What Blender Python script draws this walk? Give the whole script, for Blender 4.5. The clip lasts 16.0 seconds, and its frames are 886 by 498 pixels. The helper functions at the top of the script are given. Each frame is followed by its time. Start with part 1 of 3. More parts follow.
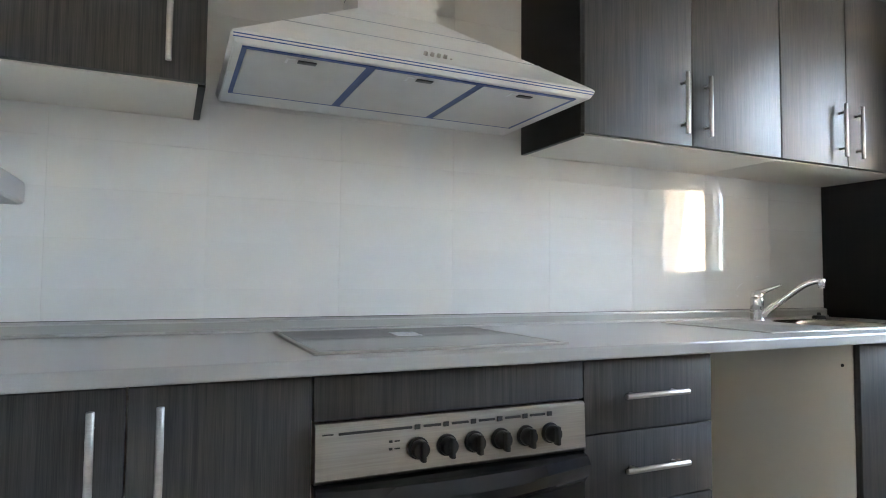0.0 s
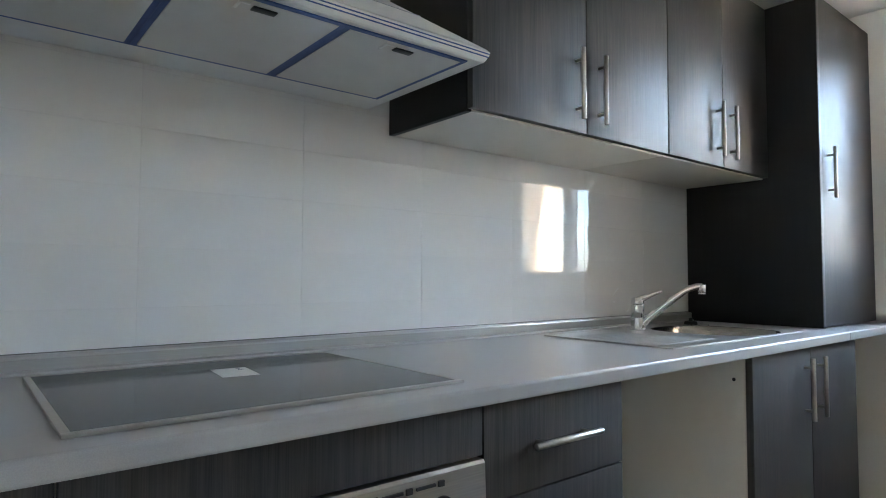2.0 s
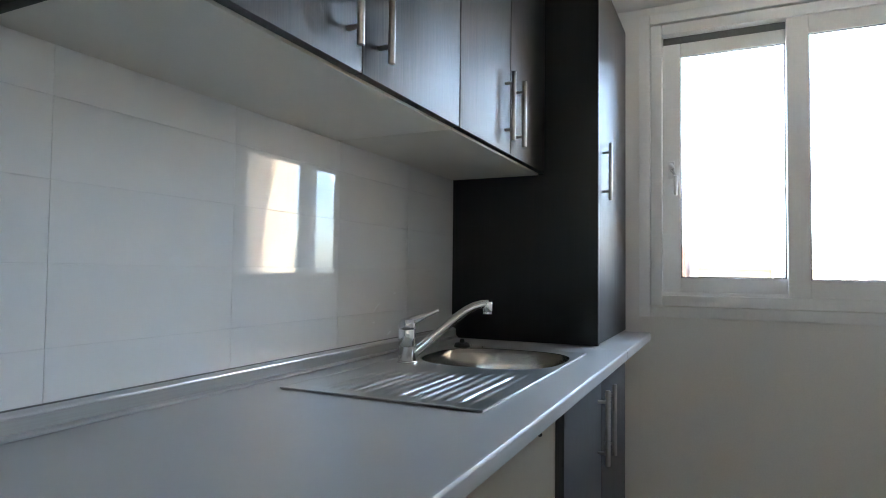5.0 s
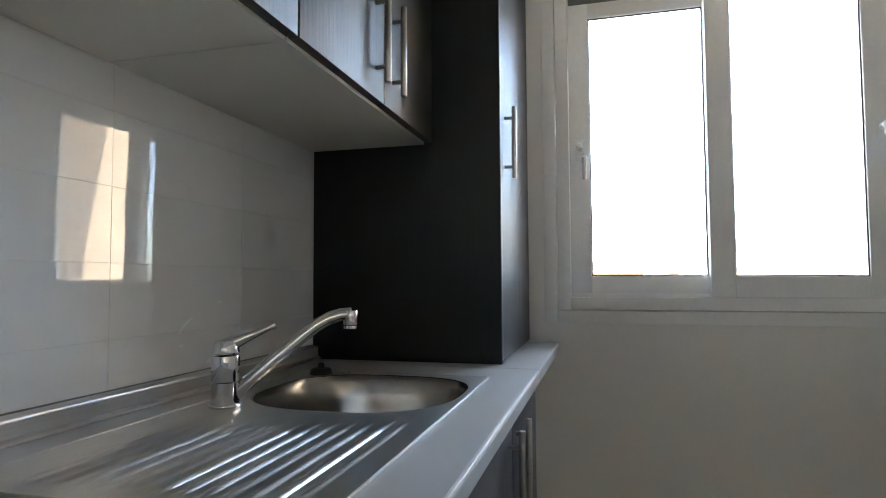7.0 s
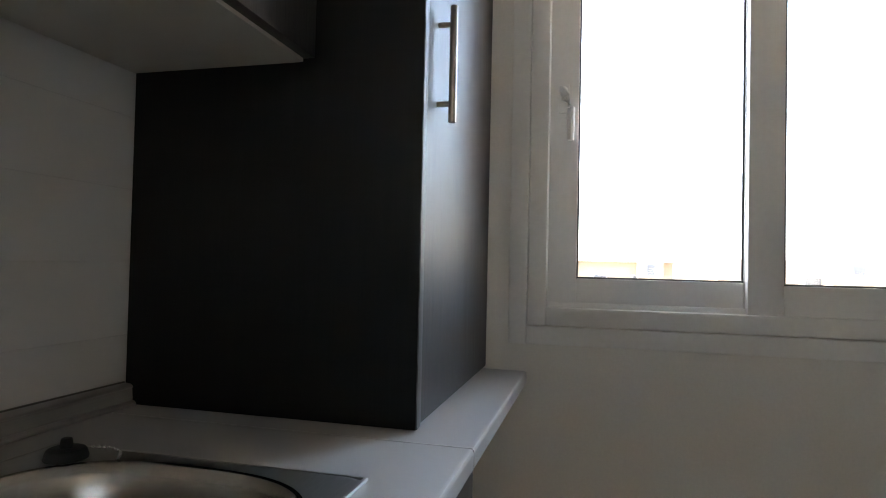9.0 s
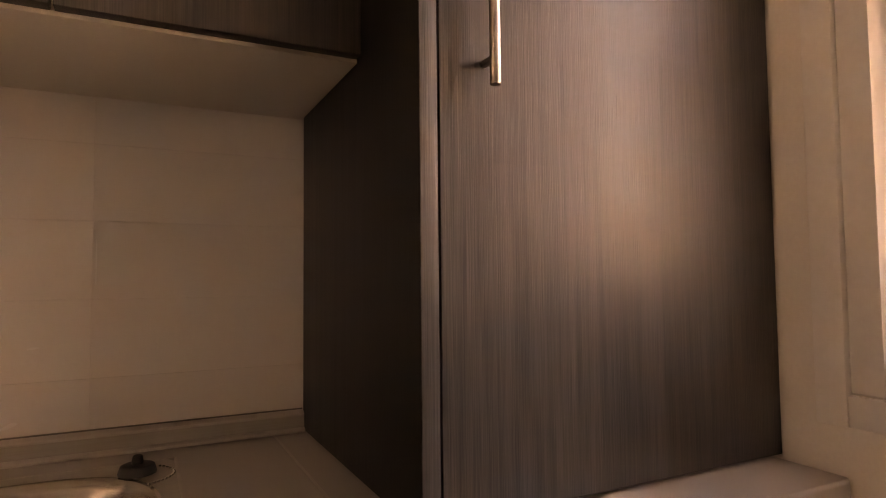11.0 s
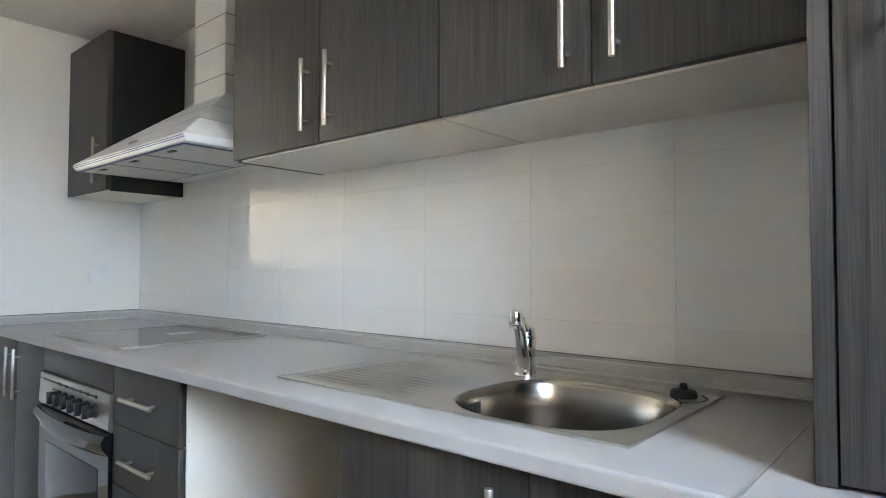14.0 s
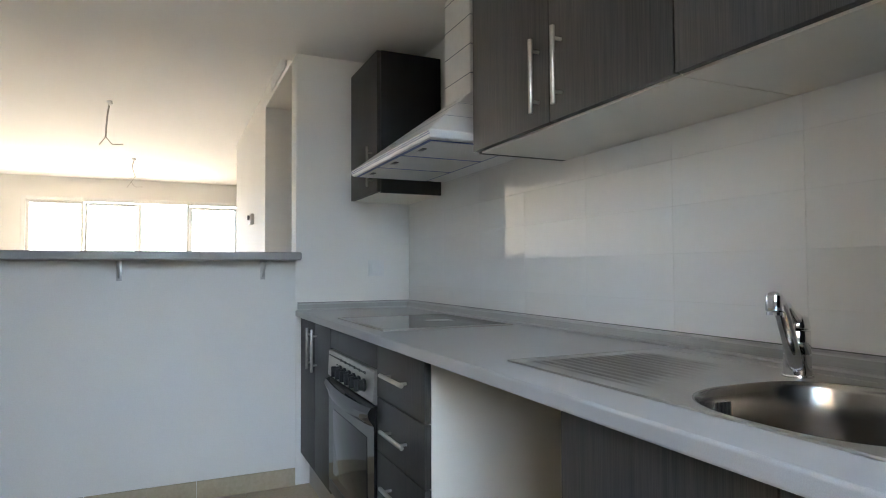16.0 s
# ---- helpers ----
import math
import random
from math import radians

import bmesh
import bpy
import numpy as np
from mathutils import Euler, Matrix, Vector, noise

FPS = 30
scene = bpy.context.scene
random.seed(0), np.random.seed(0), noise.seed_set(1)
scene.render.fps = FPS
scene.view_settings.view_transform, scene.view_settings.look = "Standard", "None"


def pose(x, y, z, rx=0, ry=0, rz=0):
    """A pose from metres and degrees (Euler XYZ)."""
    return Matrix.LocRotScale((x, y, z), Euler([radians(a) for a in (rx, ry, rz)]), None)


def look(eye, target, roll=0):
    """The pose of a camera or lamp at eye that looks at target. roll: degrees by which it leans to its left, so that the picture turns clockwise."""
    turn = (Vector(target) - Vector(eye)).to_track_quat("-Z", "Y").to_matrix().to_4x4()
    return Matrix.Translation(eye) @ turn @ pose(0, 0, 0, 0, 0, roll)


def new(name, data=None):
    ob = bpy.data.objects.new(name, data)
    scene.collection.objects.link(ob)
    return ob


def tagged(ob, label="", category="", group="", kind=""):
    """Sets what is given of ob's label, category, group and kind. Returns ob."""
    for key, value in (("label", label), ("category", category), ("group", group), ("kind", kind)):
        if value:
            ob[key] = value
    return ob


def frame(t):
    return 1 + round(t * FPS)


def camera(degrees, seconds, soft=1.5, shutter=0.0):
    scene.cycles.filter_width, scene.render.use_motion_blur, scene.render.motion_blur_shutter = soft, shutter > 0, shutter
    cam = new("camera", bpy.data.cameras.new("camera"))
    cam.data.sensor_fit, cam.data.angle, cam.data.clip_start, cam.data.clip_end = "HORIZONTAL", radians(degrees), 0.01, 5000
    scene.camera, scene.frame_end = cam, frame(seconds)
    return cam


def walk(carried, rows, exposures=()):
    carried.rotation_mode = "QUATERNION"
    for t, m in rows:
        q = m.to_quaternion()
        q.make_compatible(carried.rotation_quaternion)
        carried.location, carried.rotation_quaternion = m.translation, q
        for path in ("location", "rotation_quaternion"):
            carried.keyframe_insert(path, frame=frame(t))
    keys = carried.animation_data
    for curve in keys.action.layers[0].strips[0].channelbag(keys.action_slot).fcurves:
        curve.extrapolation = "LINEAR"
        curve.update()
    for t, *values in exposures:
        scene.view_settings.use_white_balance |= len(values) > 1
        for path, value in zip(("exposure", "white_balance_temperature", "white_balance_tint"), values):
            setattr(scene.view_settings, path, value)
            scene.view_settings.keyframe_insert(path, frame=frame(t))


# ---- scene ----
cam = camera(72.7, 16.0, soft=1.0)
PATH = [
    (0, (0.38, -1.681, 1.045), (1.203, 0.139, 1.145), 0.5),
    (0.5, (0.389, -1.569, 1.061), (1.374, 0.171, 1.136), 0.3),
    (1, (0.413, -1.505, 1.072), (1.525, 0.157, 1.121), 0.7),
    (1.5, (0.461, -1.426, 1.067), (1.658, 0.175, 1.14), 0.2),
    (2, (0.534, -1.325, 1.078), (1.789, 0.229, 1.171), 0.2),
    (2.5, (0.631, -1.26, 1.099), (1.892, 0.289, 1.206), 0.0),
    (3, (0.678, -1.195, 1.12), (2.105, 0.204, 1.192), 0.6),
    (3.5, (0.725, -1.136, 1.14), (2.304, 0.091, 1.176), 1.2),
    (4, (0.8, -1.077, 1.139), (2.454, 0.047, 1.191), 1.1),
    (4.2, (0.841, -1.036, 1.137), (2.523, 0.045, 1.197), 0.9),
    (6.5, (1.308, -0.739, 1.116), (3.238, -0.222, 1.204), 0.3),
    (7, (1.459, -0.751, 1.107), (3.389, -0.237, 1.21), -0.3),
    (7.5, (1.63, -0.748, 1.136), (3.573, -0.279, 1.214), 0.1),
    (8, (1.79, -0.736, 1.151), (3.751, -0.343, 1.2), 0.9),
    (8.2, (1.84, -0.728, 1.145), (3.806, -0.363, 1.199), 0.6),
    (10.5, (2.557, -0.968, 1.151), (3.944, 0.471, 1.237), 0.5),
    (11, (2.666, -1.078, 1.16), (3.559, 0.708, 1.264), -0.6),
    (11.5, (2.744, -1.177, 1.164), (3.17, 0.777, 1.188), -0.6),
    (12, (2.853, -1.179, 1.162), (2.738, 0.817, 1.219), -0.9),
    (12.5, (2.928, -1.173, 1.166), (2.33, 0.734, 1.243), -1.1),
    (13, (3.036, -1.184, 1.154), (2.088, 0.576, 1.197), -0.2),
    (13.5, (3.058, -1.236, 1.137), (1.916, 0.405, 1.19), 0.2),
    (14, (3.047, -1.283, 1.137), (1.751, 0.239, 1.203), 0.1),
    (14.5, (3.05, -1.26, 1.131), (1.59, 0.107, 1.195), -0.0),
    (15, (3.062, -1.225, 1.123), (1.469, -0.016, 1.17), -0.5),
    (15.5, (3.063, -1.202, 1.102), (1.358, -0.159, 1.165), -0.2),
    (16, (3.05, -1.176, 1.097), (1.229, -0.352, 1.167), -0.3),
]
walk(cam, [(t, look(eye, to, lean)) for t, eye, to, lean in PATH],
     [(0.0, 5.90, 6100, 11), (0.5, 5.85, 6200, 10), (1.0, 5.42, 5950, 9), (2.0, 5.27, 5900, 9), (3.0, 5.22, 6100, 10), (3.5, 5.12, 5700, 8), (4.2, 5.02, 5700, 8), (6.5, 4.77, 6000, 10), (8.2, 4.57, 6100, 10), (9.2, 4.37, 6700, 14),
      (10.3, 4.01, 14500, 62), (10.5, 4.01, 14500, 62), (11.0, 4.72, 15000, 48), (11.5, 6.02, 7600, 15), (12.0, 6.22, 6400, 11), (12.5, 6.22, 7000, 12), (13.0, 6.12, 6400, 10), (13.5, 5.97, 6200, 11), (14.5, 5.36, 6400, 10), (15.3, 5.10, 5600, 8), (15.5, 5.05, 5630, 8), (16.0, 4.94, 6200, 11)])

# ---- world, sun and added fill lamps ----
world = bpy.data.worlds.new("world")
world.use_nodes = True
scene.world = world
wn = world.node_tree.nodes
sky = wn.new("ShaderNodeTexSky")
sky.sky_type = "NISHITA"
sky.sun_disc = False
sky.sun_elevation, sky.sun_rotation = radians(55), radians(14.5)
sky.dust_density = 2.0
world.node_tree.links.new(sky.outputs[0], wn["Background"].inputs[0])
wn["Background"].inputs[1].default_value = 0.10
sun = new("sun", bpy.data.lights.new("sun", "SUN"))
sun.data.energy, sun.data.angle, sun.data.color = 3.7, radians(0.5), (1.0, 0.93, 0.82)
sun.matrix_world = look((1.43, 5.55, 8.2), (0, 0, 0))


def fill_lamp(at, to, w, h, power, colour):
    lamp = new("outdoor_fill", bpy.data.lights.new("outdoor_fill", "AREA"))
    lamp.data.shape, lamp.data.size, lamp.data.size_y = "RECTANGLE", w, h
    lamp.data.energy, lamp.data.color = power, colour
    lamp.matrix_world = look(at, to)
    return lamp


# two added cool lamps outside the kitchen window, standing in for sky light
fill_lamp((4.75, 0.55, 1.75), (2.3, -2.0, 1.35), 1.5, 1.7, 4.0, (0.78, 0.89, 1.0))
fill_lamp((8.0, -2.0, 3.5), (1.6, -0.9, 1.0), 4.4, 3.0, 22.0, (0.68, 0.83, 1.0))
# added warm lamp beyond the balcony doors, brightens the living room's south wall
fill_lamp((-8.6, 1.4, 0.5), (-3.0, -3.2, 1.5), 2.6, 2.2, 24.0, (1.0, 0.87, 0.70))

# ---- materials ----
def material(name, rough=0.5, metal=0.0):
    m = bpy.data.materials.new(name)
    m.use_nodes = True
    b = m.node_tree.nodes["Principled BSDF"]
    b.inputs["Roughness"].default_value, b.inputs["Metallic"].default_value = rough, metal
    return m, m.node_tree, b


def textured(name, dark, light, rough=0.5, metal=0.0, scale=(8, 8, 8), fine=(120, 120, 120), bump=0.05, rough_var=0.08, lo=0.3, hi=0.7, piece=0.0, bump_dist=0.002):
    """Two scales of noise drive colour, gloss and relief; piece: how far single pieces differ in tone."""
    m, t, b = material(name, rough, metal)
    n, l = t.nodes, t.links
    co = n.new("ShaderNodeTexCoord")
    outs = []
    for s, d in ((scale, 3), (fine, 4)):
        mp, nz = n.new("ShaderNodeMapping"), n.new("ShaderNodeTexNoise")
        mp.inputs["Scale"].default_value = s
        nz.inputs["Scale"].default_value, nz.inputs["Detail"].default_value = 1.0, d
        l.new(co.outputs["Object"], mp.inputs["Vector"])
        l.new(mp.outputs[0], nz.inputs["Vector"])
        outs.append(nz.outputs["Fac"])
    mix = n.new("ShaderNodeMath")
    mix.operation = "MULTIPLY_ADD"
    mix.inputs[1].default_value = 0.5
    l.new(outs[0], mix.inputs[0])
    half = n.new("ShaderNodeMath")
    half.operation = "MULTIPLY"
    half.inputs[1].default_value = 0.5
    l.new(outs[1], half.inputs[0])
    l.new(half.outputs[0], mix.inputs[2])
    ramp = n.new("ShaderNodeValToRGB")
    ramp.color_ramp.elements[0].position, ramp.color_ramp.elements[1].position = lo, hi
    ramp.color_ramp.elements[0].color, ramp.color_ramp.elements[1].color = (*dark, 1), (*light, 1)
    l.new(mix.outputs[0], ramp.inputs[0])
    colour = ramp.outputs[0]
    if piece:
        info, hsv, rng = n.new("ShaderNodeObjectInfo"), n.new("ShaderNodeHueSaturation"), n.new("ShaderNodeMapRange")
        rng.inputs[3].default_value, rng.inputs[4].default_value = 1 - piece, 1 + piece
        l.new(info.outputs["Random"], rng.inputs[0])
        l.new(rng.outputs[0], hsv.inputs["Value"])
        l.new(colour, hsv.inputs["Color"])
        colour = hsv.outputs[0]
    l.new(colour, b.inputs["Base Color"])
    rr = n.new("ShaderNodeMapRange")
    rr.inputs[3].default_value, rr.inputs[4].default_value = max(0.02, rough - rough_var), rough + rough_var
    l.new(outs[0], rr.inputs[0])
    l.new(rr.outputs[0], b.inputs["Roughness"])
    if bump:
        bp = n.new("ShaderNodeBump")
        bp.inputs["Strength"].default_value, bp.inputs["Distance"].default_value = bump, bump_dist
        l.new(outs[1], bp.inputs["Height"])
        l.new(bp.outputs[0], b.inputs["Normal"])
    return m


WALL = textured("wall_paint", (0.76, 0.74, 0.695), (0.83, 0.81, 0.765), 0.55, scale=(1.5, 1.5, 1.5), fine=(160, 160, 160), bump=0.12)
CEIL = textured("ceiling_paint", (0.77, 0.75, 0.71), (0.82, 0.80, 0.77), 0.7, scale=(1.2, 1.2, 1.2), fine=(140, 140, 140), bump=0.12)
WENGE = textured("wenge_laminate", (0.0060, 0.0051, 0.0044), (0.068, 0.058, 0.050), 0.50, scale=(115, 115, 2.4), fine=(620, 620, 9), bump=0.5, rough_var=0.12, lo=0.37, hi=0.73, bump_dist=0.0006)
# darker copy of WENGE: shade of cabinet sides and boards is in the colour
WENGE_SHADED = textured("wenge_shaded", (0.003, 0.0028, 0.0027), (0.008, 0.0073, 0.0068), 0.44, scale=(50, 50, 1.6), fine=(260, 260, 7), bump=0.2, rough_var=0.05, bump_dist=0.0006)
MELAMINE = textured("ivory_melamine", (0.66, 0.62, 0.54), (0.72, 0.68, 0.60), 0.42, scale=(4, 4, 4), fine=(400, 400, 400), bump=0.03)
LAMINATE = textured("grey_worktop_laminate", (0.35, 0.34, 0.327), (0.44, 0.43, 0.413), 0.38, scale=(3, 3, 3), fine=(700, 700, 700), bump=0.06, lo=0.35, hi=0.65, bump_dist=0.0005)
TILE = textured("white_glazed_tile", (0.74, 0.725, 0.69), (0.79, 0.775, 0.74), 0.022, scale=(2.2, 2.2, 2.2), fine=(9, 9, 9), bump=0.03, rough_var=0.01, piece=0.006, bump_dist=0.003)
GROUT = textured("white_grout", (0.74, 0.725, 0.69), (0.80, 0.785, 0.75), 0.85, fine=(500, 500, 500), bump=0.3)
STEEL = textured("brushed_steel", (0.38, 0.36, 0.33), (0.51, 0.485, 0.445), 0.35, 1.0, scale=(3, 3, 60), fine=(10, 400, 400), bump=0.06, rough_var=0.06, bump_dist=0.0003)
SINK_STEEL = textured("satin_sink_steel", (0.31, 0.29, 0.26), (0.41, 0.385, 0.345), 0.22, 1.0, scale=(12, 12, 12), fine=(40, 300, 300), bump=0.05, rough_var=0.04, bump_dist=0.0003)
DECK = textured("matt_drainer_steel", (0.44, 0.43, 0.40), (0.54, 0.525, 0.495), 0.40, 1.0, scale=(9, 9, 9), fine=(40, 300, 300), bump=0.05, rough_var=0.06, bump_dist=0.0003)
UPBOARD = textured("taupe_upstand_laminate", (0.35, 0.34, 0.315), (0.42, 0.41, 0.385), 0.30, scale=(3, 3, 3), fine=(8, 500, 500), bump=0.05, bump_dist=0.0005)
CHROME = textured("chrome", (0.72, 0.72, 0.72), (0.82, 0.82, 0.82), 0.07, 1.0, scale=(30, 30, 30), bump=0.0, rough_var=0.03)
ALU = textured("satin_aluminium_trim", (0.49, 0.48, 0.46), (0.54, 0.53, 0.51), 0.36, 0.65, scale=(2, 60, 60), fine=(6, 500, 500), bump=0.04, rough_var=0.05, bump_dist=0.0003)
HOBGLASS = textured("black_ceramic_glass", (0.008, 0.0085, 0.009), (0.013, 0.0135, 0.014), 0.08, scale=(5, 5, 5), fine=(60, 60, 60), bump=0.0, rough_var=0.03)
OVENGLASS = textured("black_oven_glass", (0.006, 0.006, 0.007), (0.012, 0.012, 0.013), 0.07, scale=(4, 4, 4), bump=0.0, rough_var=0.03)
KNOB = textured("black_plastic", (0.006, 0.006, 0.006), (0.013, 0.013, 0.013), 0.32, fine=(500, 500, 500), bump=0.1)
PRINT = textured("dark_print", (0.02, 0.02, 0.02), (0.04, 0.04, 0.04), 0.5, bump=0.0)
ENAMEL = textured("white_enamel", (0.70, 0.70, 0.68), (0.77, 0.77, 0.75), 0.40, scale=(3, 3, 3), fine=(40, 40, 40), bump=0.03, rough_var=0.06)
FILTER = textured("filmed_filter", (0.55, 0.54, 0.51), (0.66, 0.65, 0.62), 0.4, scale=(14, 14, 14), fine=(700, 700, 700), bump=0.35, bump_dist=0.0008)
FILM = textured("blue_film", (0.022, 0.06, 0.22), (0.045, 0.10, 0.32), 0.4, scale=(20, 20, 20), bump=0.1)
SEAM = textured("seam_shadow_grey", (0.10, 0.12, 0.16), (0.18, 0.20, 0.24), 0.5, bump=0.0)
FAINT = textured("faint_film_line", (0.40, 0.42, 0.45), (0.50, 0.52, 0.55), 0.5, bump=0.0)
PVC = textured("white_lacquered_aluminium", (0.76, 0.755, 0.73), (0.82, 0.815, 0.79), 0.40, scale=(3, 3, 3), fine=(90, 90, 90), bump=0.02)
RUBBER = textured("black_rubber", (0.01, 0.01, 0.01), (0.02, 0.02, 0.02), 0.5, bump=0.1)
SHUTTER = textured("grey_shutter_slot", (0.15, 0.145, 0.135), (0.21, 0.205, 0.19), 0.6)
BAR = textured("grey_bar_laminate", (0.34, 0.335, 0.325), (0.43, 0.42, 0.41), 0.40, scale=(3, 3, 3), fine=(700, 700, 700), bump=0.05, bump_dist=0.0005)
FLOORT = textured("beige_floor_tile", (0.40, 0.32, 0.22), (0.52, 0.43, 0.31), 0.38, scale=(5, 5, 5), fine=(60, 60, 60), bump=0.06, piece=0.06)
FLOORG = textured("sand_grout", (0.28, 0.23, 0.17), (0.36, 0.30, 0.22), 0.9, fine=(400, 400, 400), bump=0.3)
SKIRT = textured("beige_skirting_tile", (0.42, 0.34, 0.22), (0.54, 0.45, 0.31), 0.40, scale=(5, 5, 5), fine=(60, 60, 60), bump=0.05)
PLASTIC = textured("white_plastic", (0.76, 0.76, 0.74), (0.80, 0.80, 0.78), 0.40, bump=0.0)
PAPER = textured("white_label_paper", (0.62, 0.62, 0.60), (0.72, 0.72, 0.70), 0.6, scale=(40, 40, 40), bump=0.0)
WIRE = textured("pale_wire", (0.46, 0.42, 0.38), (0.58, 0.54, 0.49), 0.6, bump=0.0)
SAND = textured("sand_render", (0.30, 0.25, 0.18), (0.38, 0.32, 0.24), 0.85, scale=(0.4, 0.4, 0.4), fine=(6, 6, 6), bump=0.3, bump_dist=0.02)
CREAM = textured("cream_render", (0.52, 0.40, 0.28), (0.58, 0.455, 0.325), 0.85, scale=(0.4, 0.4, 0.4), fine=(6, 6, 6), bump=0.3, bump_dist=0.02)
TERRA = textured("terracotta_render", (0.17, 0.095, 0.06), (0.23, 0.135, 0.09), 0.85, scale=(0.4, 0.4, 0.4), fine=(6, 6, 6), bump=0.3, bump_dist=0.02)
ROOFT = textured("clay_roof_tile", (0.26, 0.17, 0.10), (0.38, 0.29, 0.19), 0.8, scale=(2, 2, 2), fine=(9, 9, 9), bump=0.3, bump_dist=0.02)
EARTH = textured("dry_earth", (0.24, 0.19, 0.13), (0.36, 0.29, 0.20), 0.95, scale=(0.08, 0.08, 0.08), fine=(1, 1, 1), bump=0.4, bump_dist=0.05)
IRON = textured("dark_iron", (0.03, 0.03, 0.03), (0.06, 0.05, 0.05), 0.5)
DARKPANE = textured("far_window_glass", (0.10, 0.11, 0.12), (0.16, 0.17, 0.18), 0.15, bump=0.0)

TILE.node_tree.nodes["Principled BSDF"].inputs["IOR"].default_value = 1.56

WENGE.node_tree.nodes["Principled BSDF"].inputs["IOR"].default_value = 1.6
WENGE_SHADED.node_tree.nodes["Principled BSDF"].inputs["IOR"].default_value = 1.4
HOBGLASS.node_tree.nodes["Principled BSDF"].inputs["IOR"].default_value = 1.32

GLASS, gt, gb = material("window_glass", 0.0)
gb.inputs["Base Color"].default_value = (0.97, 0.985, 0.98, 1)
gb.inputs["Transmission Weight"].default_value, gb.inputs["IOR"].default_value = 1.0, 1.45


# ---- builders ----
def bx(bm, x0, x1, y0, y1, z0, z1, bev=0.0, seg=2):
    """Adds a box with rounded edges."""
    r = bmesh.ops.create_cube(bm, size=1, matrix=Matrix.Translation(((x0 + x1) / 2, (y0 + y1) / 2, (z0 + z1) / 2)) @ Matrix.Diagonal((x1 - x0, y1 - y0, z1 - z0, 1)))
    if bev:
        edges = list({e for v in r["verts"] for e in v.link_edges})
        bmesh.ops.bevel(bm, geom=edges, offset=bev, segments=seg, profile=0.6, affect="EDGES", clamp_overlap=True)
    return bm


def box(x0, x1, y0, y1, z0, z1, bev=0.0, seg=2):
    return bx(bmesh.new(), x0, x1, y0, y1, z0, z1, bev, seg)


def rod(bm, p, q, r, n=14, r2=None, bev=0.0):
    p, q = Vector(p), Vector(q)
    d = q - p
    m = Matrix.Translation((p + q) / 2) @ d.to_track_quat("Z", "Y").to_matrix().to_4x4()
    made = bmesh.ops.create_cone(bm, cap_ends=True, segments=n, radius1=r, radius2=r if r2 is None else r2, depth=d.length, matrix=m)
    if bev:
        es = [e for e in {e for v in made["verts"] for e in v.link_edges} if len(e.link_faces) == 2 and max(len(f.verts) for f in e.link_faces) > 4]
        bmesh.ops.bevel(bm, geom=es, offset=bev, segments=2, profile=0.5, affect="EDGES")
    return bm


def tube(bm, pts, radii, n=12):
    """A round tube through points, with closed ends."""
    pts = [Vector(p) for p in pts]
    rings = []
    for i, p in enumerate(pts):
        d = (pts[min(i + 1, len(pts) - 1)] - pts[max(i - 1, 0)]).normalized()
        side = d.cross(Vector((0, 0, 1))) if abs(d.z) < 0.95 else d.cross(Vector((0, 1, 0)))
        side.normalize()
        up = side.cross(d)
        r = radii[i] if isinstance(radii, (list, tuple)) else radii
        rings.append([bm.verts.new(p + (side * math.cos(a) + up * math.sin(a)) * r) for a in (2 * math.pi * k / n for k in range(n))])
    for a, b in zip(rings, rings[1:]):
        for k in range(n):
            bm.faces.new((a[k], a[(k + 1) % n], b[(k + 1) % n], b[k]))
    bm.faces.new(rings[0][::-1])
    bm.faces.new(rings[-1])
    return bm


def extrude_profile(profile, x0, x1):
    """A prism along x from (y, z) points."""
    bm = bmesh.new()
    a = [bm.verts.new((x0, y, z)) for y, z in profile]
    b = [bm.verts.new((x1, y, z)) for y, z in profile]
    k = len(profile)
    for i in range(k):
        bm.faces.new((a[i], a[(i + 1) % k], b[(i + 1) % k], b[i]))
    bm.faces.new(a[::-1])
    bm.faces.new(b)
    bmesh.ops.recalc_face_normals(bm, faces=bm.faces)
    return bm


def smooth_by_angle(me, degrees=35):
    for p in me.polygons:
        p.use_smooth = True
    me.set_sharp_from_angle(angle=radians(degrees))


def mesh_of(name, bm, material_):
    me = bpy.data.meshes.new(name)
    bmesh.ops.recalc_face_normals(bm, faces=bm.faces)
    bm.to_mesh(me)
    bm.free()
    me.materials.append(material_)
    smooth_by_angle(me)
    return me


def thing(name, at, label, category, group="", kind=""):
    ob = new(name)
    ob.location = at
    ob.empty_display_size = 0.05
    return tagged(ob, label, category, group, kind)


def root_of(ob):
    while ob.parent:
        ob = ob.parent
    return ob


def part(name, bm, material_, parent, label=""):
    """Links a bmesh, given in world coordinates, as one mesh under a thing or a part."""
    bm.transform(Matrix.Translation(-root_of(parent).location))
    ob = new(name, mesh_of(name, bm, material_))
    ob.parent = parent
    return tagged(ob, label)


def solid(name, bm, material_, label="", category="", group="", kind="structure"):
    return tagged(new(name, mesh_of(name, bm, material_)), label, category, group, kind)


# ---- sizes ----
FLOOR, TOP, CEIL_K, CEIL_L = 0.04, 0.90, 2.20, 2.315
EAST, SOUTH = 3.50, -3.25
OPEN_Y = -0.605          # edge of the wall stub beside the serving hatch
BAR_Z = 1.186
UP0, UP1 = 1.453, 2.112  # wall units
LIV_W = -5.92            # far wall of the living room

# ---- structure ----
wall_north = solid("wall_north", box(-0.12, EAST + 0.25, 0.0016, 0.20, FLOOR - 0.1, CEIL_K + 0.4), GROUT)
